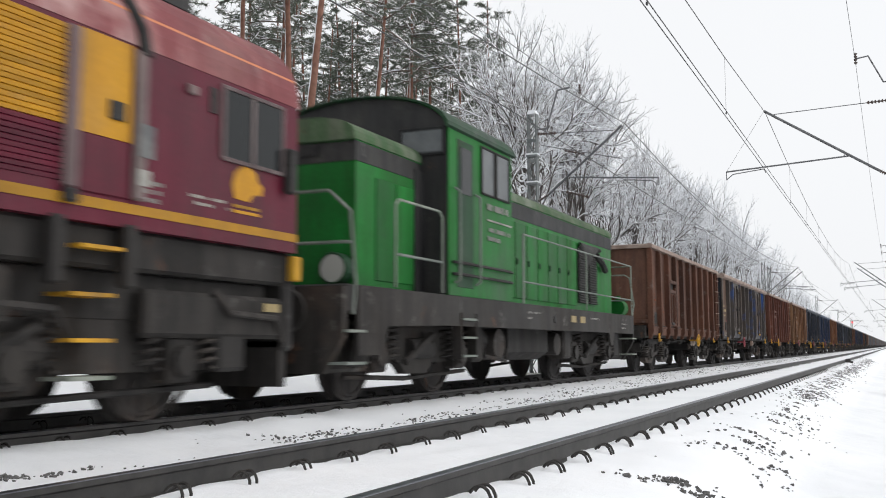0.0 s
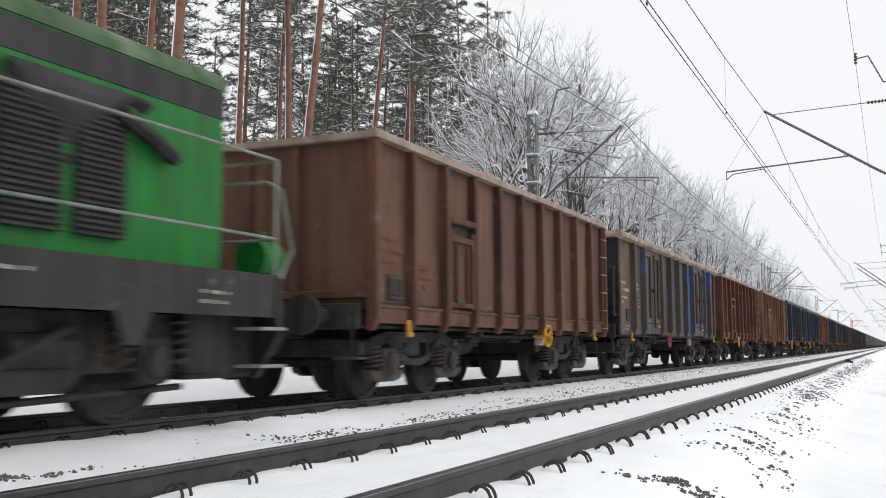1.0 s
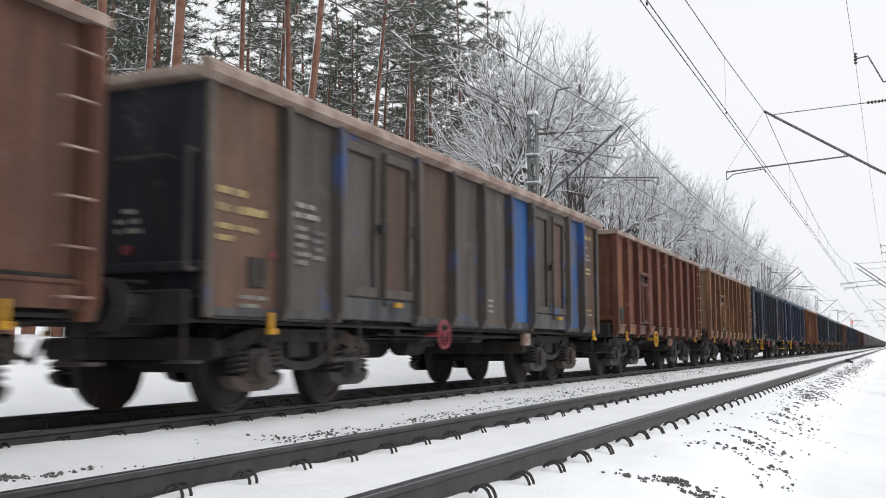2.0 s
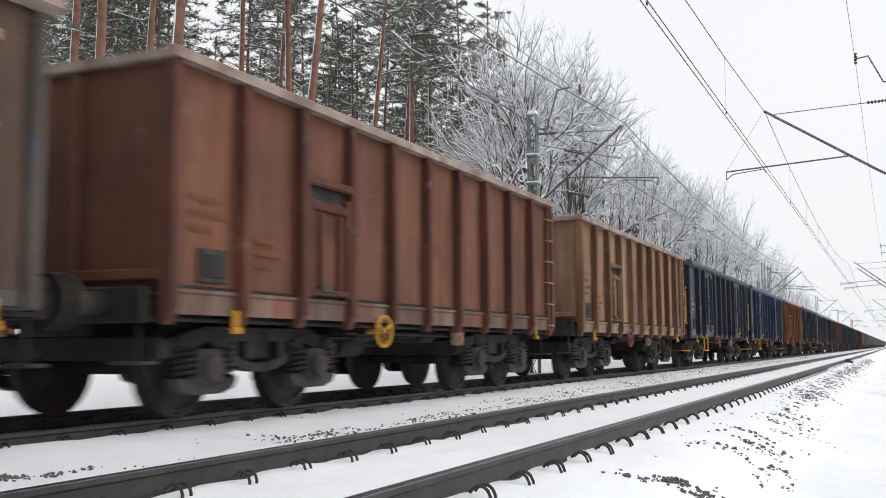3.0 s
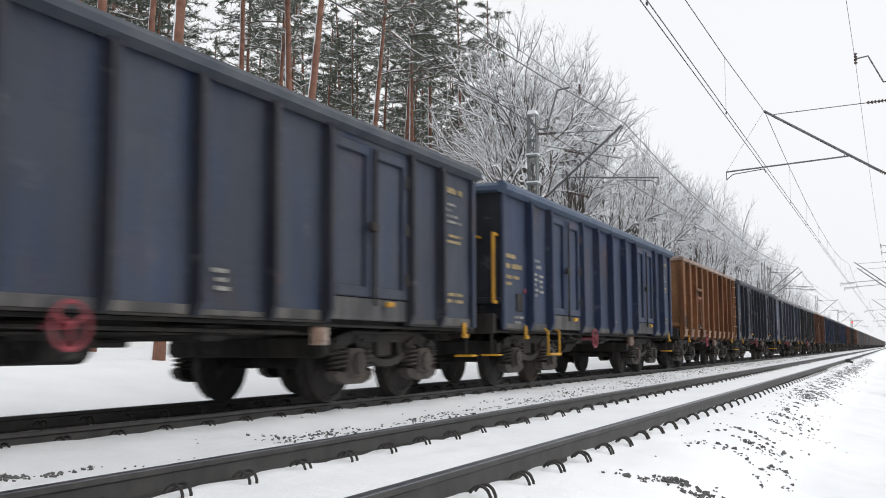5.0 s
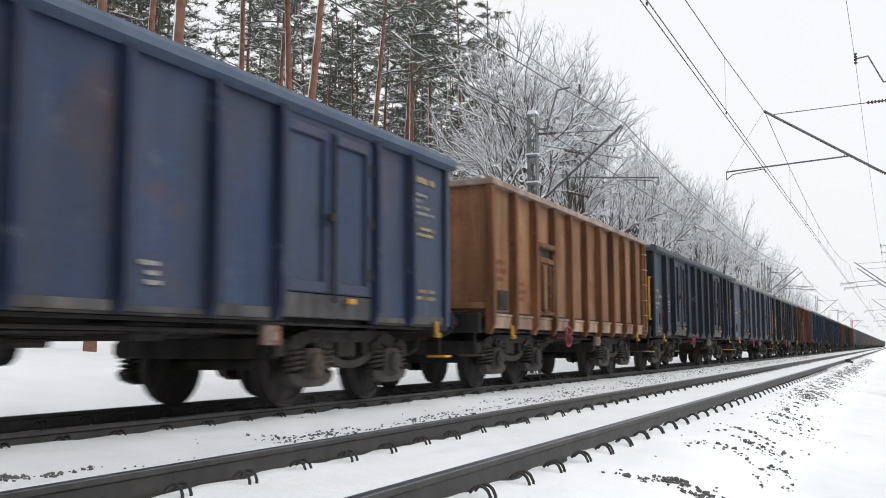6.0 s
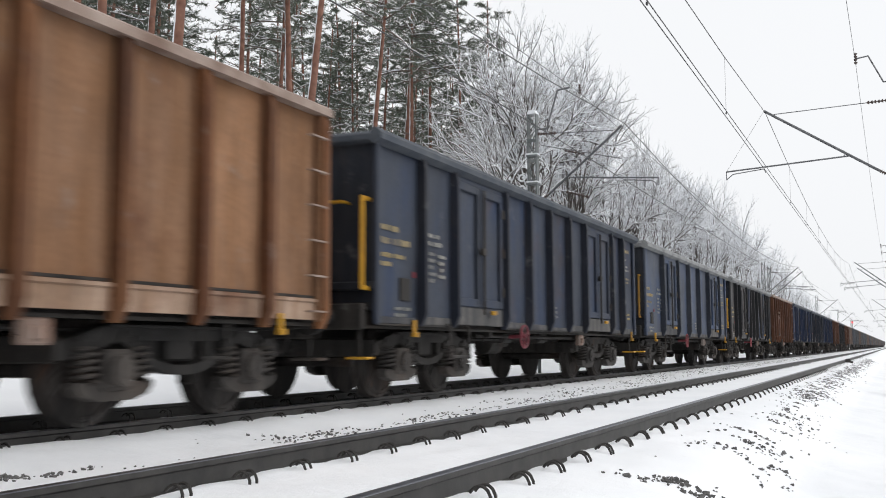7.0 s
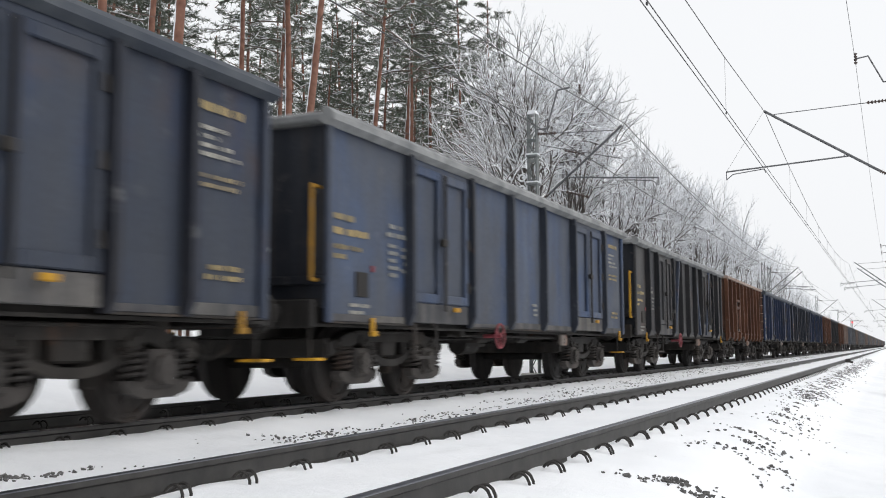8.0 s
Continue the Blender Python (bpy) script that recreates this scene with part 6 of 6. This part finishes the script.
def pine_meshes(seed, height, crown_from, bare=False):
    """Trunk, boughs, needles and the snow that lies on them."""
    rng = random.Random(seed)
    wood, bough = Tubes(), Tubes()
    lie = Tubes()
    nv, nf = [], []
    trunk = bent(rng, Vector((0, 0, -0.4)), Vector((0, 0, 1)), height, 14, 0.018, 0.0)
    r0 = height * 0.0080
    wood.add(trunk, taper(r0, 0.04, 15), 9)
    for i in range(9):
        u = rng.uniform(0.2, crown_from)
        j = int(u * 14)
        a = rng.uniform(0, 6.28)
        b = bent(rng, trunk[j], Vector((math.cos(a), math.sin(a), rng.uniform(-0.2, 0.4))), rng.uniform(0.5, 2.2), 4, 0.2)
        bough.add(b, taper(0.02, 0.007, 5), 4)
    n = 40
    for i in range(n):
        u = crown_from + (0.985 - crown_from) * (i + rng.random() * 0.8) / n
        j = min(int(u * 14), 13)
        p = trunk[j].lerp(trunk[j + 1], u * 14 - j)
        a = i * 2.4 + rng.uniform(-0.6, 0.6)
        t = (u - crown_from) / (1 - crown_from)
        length = (3.3 - 2.1 * t) * rng.uniform(0.55, 1.15)
        main = bent(rng, p, Vector((math.cos(a), math.sin(a), rng.uniform(-0.05, 0.45))), length, 5, 0.13, -0.05)
        bough.add(main, taper(0.045 - 0.025 * t, 0.012, 6), 4)
        for k in range(9):
            q = main[min(1 + k // 2, 5)]
            d = (main[-1] - main[0]).normalized()
            side = Vector((rng.uniform(-1, 1), rng.uniform(-1, 1), rng.uniform(-0.35, 0.35)))
            s = bent(rng, q, d * 0.8 + side, length * rng.uniform(0.2, 0.42), 2, 0.18, -0.06)
            if bare:
                bough.add(s, taper(0.012, 0.006, 3), 3)
            run = (s[2] - s[0]).normalized()
            for u in (0.35, 0.6, 0.85, 1.05):
                if rng.random() < 0.1:
                    continue
                c = s[0].lerp(s[2], u) + Vector((rng.uniform(-0.06, 0.06), rng.uniform(-0.06, 0.06), rng.uniform(-0.05, 0.03)))
                for w in range(8):
                    nd = (run * 0.55 + Vector((rng.uniform(-1, 1), rng.uniform(-1, 1), rng.uniform(-0.6, 0.6)))).normalized()
                    ln, wd = rng.uniform(0.16, 0.32), rng.uniform(0.013, 0.026)
                    o = nd.orthogonal().normalized() * wd
                    o.rotate(Matrix.Rotation(rng.uniform(0, 6.28), 3, nd))
                    b0 = len(nv)
                    nv.extend([c - o, c + o, c + nd * ln])
                    nf.append((b0, b0 + 1, b0 + 2))
            if rng.random() < 0.55:
                up = Vector((0, 0, 0.05))
                lie.add([s[0] + up * 0.4, s[1] + up, s[2] + up * 0.6], [rng.uniform(0.01, 0.02), rng.uniform(0.02, 0.042), 0.01], 4)
        if rng.random() < 0.35:
            lie.add([q + Vector((0, 0, 0.045)) for q in main[1:5]], [0.015, 0.028, 0.024, 0.012], 4)

    def raw(name, v, f):
        me = bpy.data.meshes.new(name)
        me.from_pydata([tuple(q) for q in v], [], f)
        return me
    return wood.mesh("trunk"), bough.mesh("boughs"), raw("needles", nv, nf), lie.mesh("snow")


def make_pine(seed, height, crown_from):
    t = thing("pine_tree", "tall pine with orange bark and snow-dusted needles", "tree", "pines of the wood")
    wood, boughs, needles, snow = pine_meshes(seed, height, crown_from, crown_from > 0.6)
    part("trunk", wood, BARK_PINE, t, smooth=True)
    tagged(part("branchwork", boughs, BOUGH, t), kind="stuff")
    tagged(part("crown", needles, NEEDLE, t), kind="stuff")
    tagged(part("snow_cover", snow, SNOW_CLUMP, t), kind="stuff")
    return t


def make_bare(seed, height, kids, thick=1.0, open_angle=1.0, fine=None):
    t = thing("bare_tree", "leafless tree with snow along its branches", "tree", "bare trees along the line")
    wood, twigs, snow = bare_tree_meshes(seed, height, kids, thick, open_angle)
    part("trunk", wood, TWIG, t)
    tagged(part("crown", twigs, fine or FINE_TWIG, t), kind="stuff")
    tagged(part("snow_cover", snow, SNOW_CLUMP, t), kind="stuff")
    return t


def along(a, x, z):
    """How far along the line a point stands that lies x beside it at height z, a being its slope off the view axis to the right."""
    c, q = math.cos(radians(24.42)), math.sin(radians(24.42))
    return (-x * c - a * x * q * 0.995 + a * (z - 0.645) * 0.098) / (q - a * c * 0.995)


pines = [make_pine(3, 22, 0.62), make_pine(8, 21, 0.34), make_pine(21, 20, 0.38), make_pine(34, 23, 0.66), make_pine(40, 21, 0.42)]
fresh = list(range(5))
BACK = (1, 2, 4)
prng = random.Random(5)


def put_tree(stock, fresh_list, k, x, y, turn, scale, lean_x=0.0, lean_y=0.0):
    m = pose(x, y, ground_height(x, y) - 0.05, 0, 0, 0) @ pose(0, 0, 0, lean_x, lean_y, 0) @ pose(0, 0, 0, 0, 0, turn)
    if k in fresh_list:
        fresh_list.remove(k)
        t = stock[k]
        t.matrix_basis = m
    else:
        t = copy_thing(stock[k], m)
    t.scale = (scale, scale, scale)
    return t


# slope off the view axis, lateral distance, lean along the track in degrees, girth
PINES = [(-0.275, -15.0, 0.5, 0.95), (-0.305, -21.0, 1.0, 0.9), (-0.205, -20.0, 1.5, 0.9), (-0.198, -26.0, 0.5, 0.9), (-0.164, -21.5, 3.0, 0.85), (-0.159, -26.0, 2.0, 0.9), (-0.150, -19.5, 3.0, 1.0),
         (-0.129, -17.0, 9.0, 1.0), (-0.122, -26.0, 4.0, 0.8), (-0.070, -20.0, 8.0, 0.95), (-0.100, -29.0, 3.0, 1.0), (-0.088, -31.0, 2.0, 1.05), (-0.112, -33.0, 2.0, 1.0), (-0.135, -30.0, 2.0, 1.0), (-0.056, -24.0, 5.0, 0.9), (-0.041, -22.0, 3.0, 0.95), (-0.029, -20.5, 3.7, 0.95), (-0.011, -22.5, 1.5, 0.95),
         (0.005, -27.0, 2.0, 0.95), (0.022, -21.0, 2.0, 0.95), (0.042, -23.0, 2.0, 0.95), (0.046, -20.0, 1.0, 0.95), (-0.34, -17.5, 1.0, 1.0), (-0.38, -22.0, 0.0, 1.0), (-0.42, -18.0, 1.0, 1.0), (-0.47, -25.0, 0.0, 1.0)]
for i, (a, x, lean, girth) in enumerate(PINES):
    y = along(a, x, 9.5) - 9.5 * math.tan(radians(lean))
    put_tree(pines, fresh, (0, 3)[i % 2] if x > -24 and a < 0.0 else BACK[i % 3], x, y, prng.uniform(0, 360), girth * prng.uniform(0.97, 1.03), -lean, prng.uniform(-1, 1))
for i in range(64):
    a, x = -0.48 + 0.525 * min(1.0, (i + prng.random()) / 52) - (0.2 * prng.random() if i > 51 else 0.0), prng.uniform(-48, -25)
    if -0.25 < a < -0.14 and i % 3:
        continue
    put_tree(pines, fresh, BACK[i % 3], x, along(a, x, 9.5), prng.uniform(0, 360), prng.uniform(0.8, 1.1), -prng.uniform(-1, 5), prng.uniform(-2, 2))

FULL, LIGHT, SMALL = (5, 5, 4, 3, 2), (5, 4, 3, 3), (4, 3, 3)
bares = [make_bare(1, 16, FULL), make_bare(2, 16, FULL, 1.0, 1.2), make_bare(7, 16, FULL, 1.0, 0.85), make_bare(12, 9, SMALL),
         make_bare(4, 16, LIGHT, 1.25, 1.0, HAZED_TWIG), make_bare(9, 16, LIGHT, 1.25, 1.2, HAZED_TWIG)]
bfresh = list(range(6))
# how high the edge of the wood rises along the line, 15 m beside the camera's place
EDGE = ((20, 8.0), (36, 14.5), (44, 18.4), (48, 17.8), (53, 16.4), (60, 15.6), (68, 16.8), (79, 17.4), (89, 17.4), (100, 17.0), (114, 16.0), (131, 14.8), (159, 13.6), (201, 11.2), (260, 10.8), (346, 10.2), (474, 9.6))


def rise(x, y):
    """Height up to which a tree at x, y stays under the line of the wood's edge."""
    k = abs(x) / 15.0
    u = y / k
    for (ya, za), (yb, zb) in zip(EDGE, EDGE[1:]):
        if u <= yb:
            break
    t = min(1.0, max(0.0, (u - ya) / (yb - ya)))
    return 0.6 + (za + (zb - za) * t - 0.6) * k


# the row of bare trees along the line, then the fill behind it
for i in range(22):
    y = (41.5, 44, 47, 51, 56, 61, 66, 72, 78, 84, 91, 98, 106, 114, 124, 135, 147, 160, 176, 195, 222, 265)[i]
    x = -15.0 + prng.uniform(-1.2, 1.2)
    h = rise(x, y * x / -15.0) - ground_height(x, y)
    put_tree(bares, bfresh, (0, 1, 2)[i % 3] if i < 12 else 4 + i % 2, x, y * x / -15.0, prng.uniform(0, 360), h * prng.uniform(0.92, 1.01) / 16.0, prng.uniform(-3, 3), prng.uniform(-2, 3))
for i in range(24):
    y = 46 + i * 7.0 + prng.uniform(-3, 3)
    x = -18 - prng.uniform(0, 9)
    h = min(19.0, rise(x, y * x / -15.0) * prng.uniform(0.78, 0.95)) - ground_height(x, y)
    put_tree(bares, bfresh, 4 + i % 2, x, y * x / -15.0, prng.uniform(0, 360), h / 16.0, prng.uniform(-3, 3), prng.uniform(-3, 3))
# undergrowth at the edge of the wood
for i in range(24):
    y = 31 + i * 5.0 + prng.uniform(-2, 2)
    x = -12.4 - prng.uniform(0, 5.5)
    put_tree(bares, bfresh, 3, x, y, prng.uniform(0, 360), prng.uniform(0.4, 0.8), prng.uniform(-6, 6), prng.uniform(-4, 8))


# ---- loose ballast stones showing through the snow ----
CORNERS = [(-1, -1, -1), (1, -1, -1), (1, 1, -1), (-1, 1, -1), (-1, -1, 1), (1, -1, 1), (1, 1, 1), (-1, 1, 1)]
SIDES = [(0, 3, 2, 1), (4, 5, 6, 7), (0, 1, 5, 4), (1, 2, 6, 5), (2, 3, 7, 6), (3, 0, 4, 7)]


def chip(rng):
    """The corners of one angular broken stone."""
    return [Vector((a * rng.uniform(0.35, 1.15), b * rng.uniform(0.3, 0.9), c * rng.uniform(0.25, 0.75))) for a, b, c in CORNERS]


def stone_mesh(seed):
    me = bpy.data.meshes.new("stone")
    me.from_pydata([tuple(v) for v in chip(random.Random(seed))], [], SIDES)
    me.materials.append(STONE)
    return me


STONES = [stone_mesh(i) for i in range(7)]
srng = random.Random(17)


def scatter():
    """Places of stones: a strip on the shoulder beside the near rail, and strips between the tracks."""
    out = []
    while len(out) < 3000:
        y = 6.3 + 62 * srng.random() ** 1.6
        x = -1.20 - min(0.2, max(0, y - 8) * 0.022) + srng.gauss(0, 0.22 if y < 13 else 0.16)
        c = noise.noise((x * 1.1 + y * 0.5, y * 1.3, 2)) + 0.9 * noise.noise((x * 3.4 + y * 1.6, y * 4.2, 8)) + min(0.3, (y - 9) * 0.03) + srng.uniform(-0.2, 0.2)
        if c > (0.36 if y < 12 else 0.25):
            out.append((x, y, srng.uniform(0.006, 0.012) + 0.013 * srng.random() ** 3))
    while len(out) < 4900:
        y = 4.4 + 70 * srng.random() ** 2.1
        x = -4.84 - min(0.5, max(0, y - 12) * 0.033) + srng.gauss(0, 0.23)
        c = noise.noise((x * 1.8, y * 0.6, 5)) + 0.7 * noise.noise((x * 5, y * 2.6, 6)) + min(0.3, (y - 9) * 0.02)
        if c + srng.uniform(-0.2, 0.2) > (0.34 if y < 6.5 else 0.2 if y < 8 else 0.06 if y < 18 else 0.2):
            out.append((x, y, srng.uniform(0.005, 0.011) + 0.010 * srng.random() ** 3))
    return out


rest_v, rest_f = [], []
count = 0
for x, y, r in sorted(scatter(), key=lambda q: q[1]):
    m = pose(x, y, ground_height(x, y) + r * 0.15, srng.uniform(-30, 30), srng.uniform(-30, 30), srng.uniform(0, 360)) @ Matrix.Diagonal((r, r, r, 1))
    if count < 290:
        part("stone", STONES[count % 7], STONE, ground, place=m)
        count += 1
    else:
        b0 = len(rest_v)
        rest_v.extend([tuple(m @ v) for v in chip(srng)])
        rest_f.extend([tuple(b0 + k for k in f) for f in SIDES])
rest = bpy.data.meshes.new("loose_stones")
rest.from_pydata(rest_v, [], rest_f)
tagged(part("loose_stones", rest, STONE, ground), kind="stuff")


# ---- all that moves ----
def travelled(t):
    return 14.2 * t + 0.0337 * t * t


def motions():
    times = [i * 0.5 for i in range(17)]
    for ob, y in wagons + locos:
        walk(ob, [(t, pose(TRAIN_X, y - travelled(t), 0)) for t in times])
    for ob, y in (wagons[:11] + locos):
        for bogie in ob.children:
            if bogie.name.split(".")[0] == "bogie":
                for ws in bogie.children:
                    if ws.name.split(".")[0] == "wheelset":
                        at, r = ws.matrix_basis.translation.copy(), ws.matrix_basis.translation.z
                        rows = []
                        for f in range(241):
                            t = f / FPS
                            rows.append((t, Matrix.Translation(at) @ Matrix.Rotation(travelled(t) / r, 4, "X")))
                        walk(ws, rows)


motions()
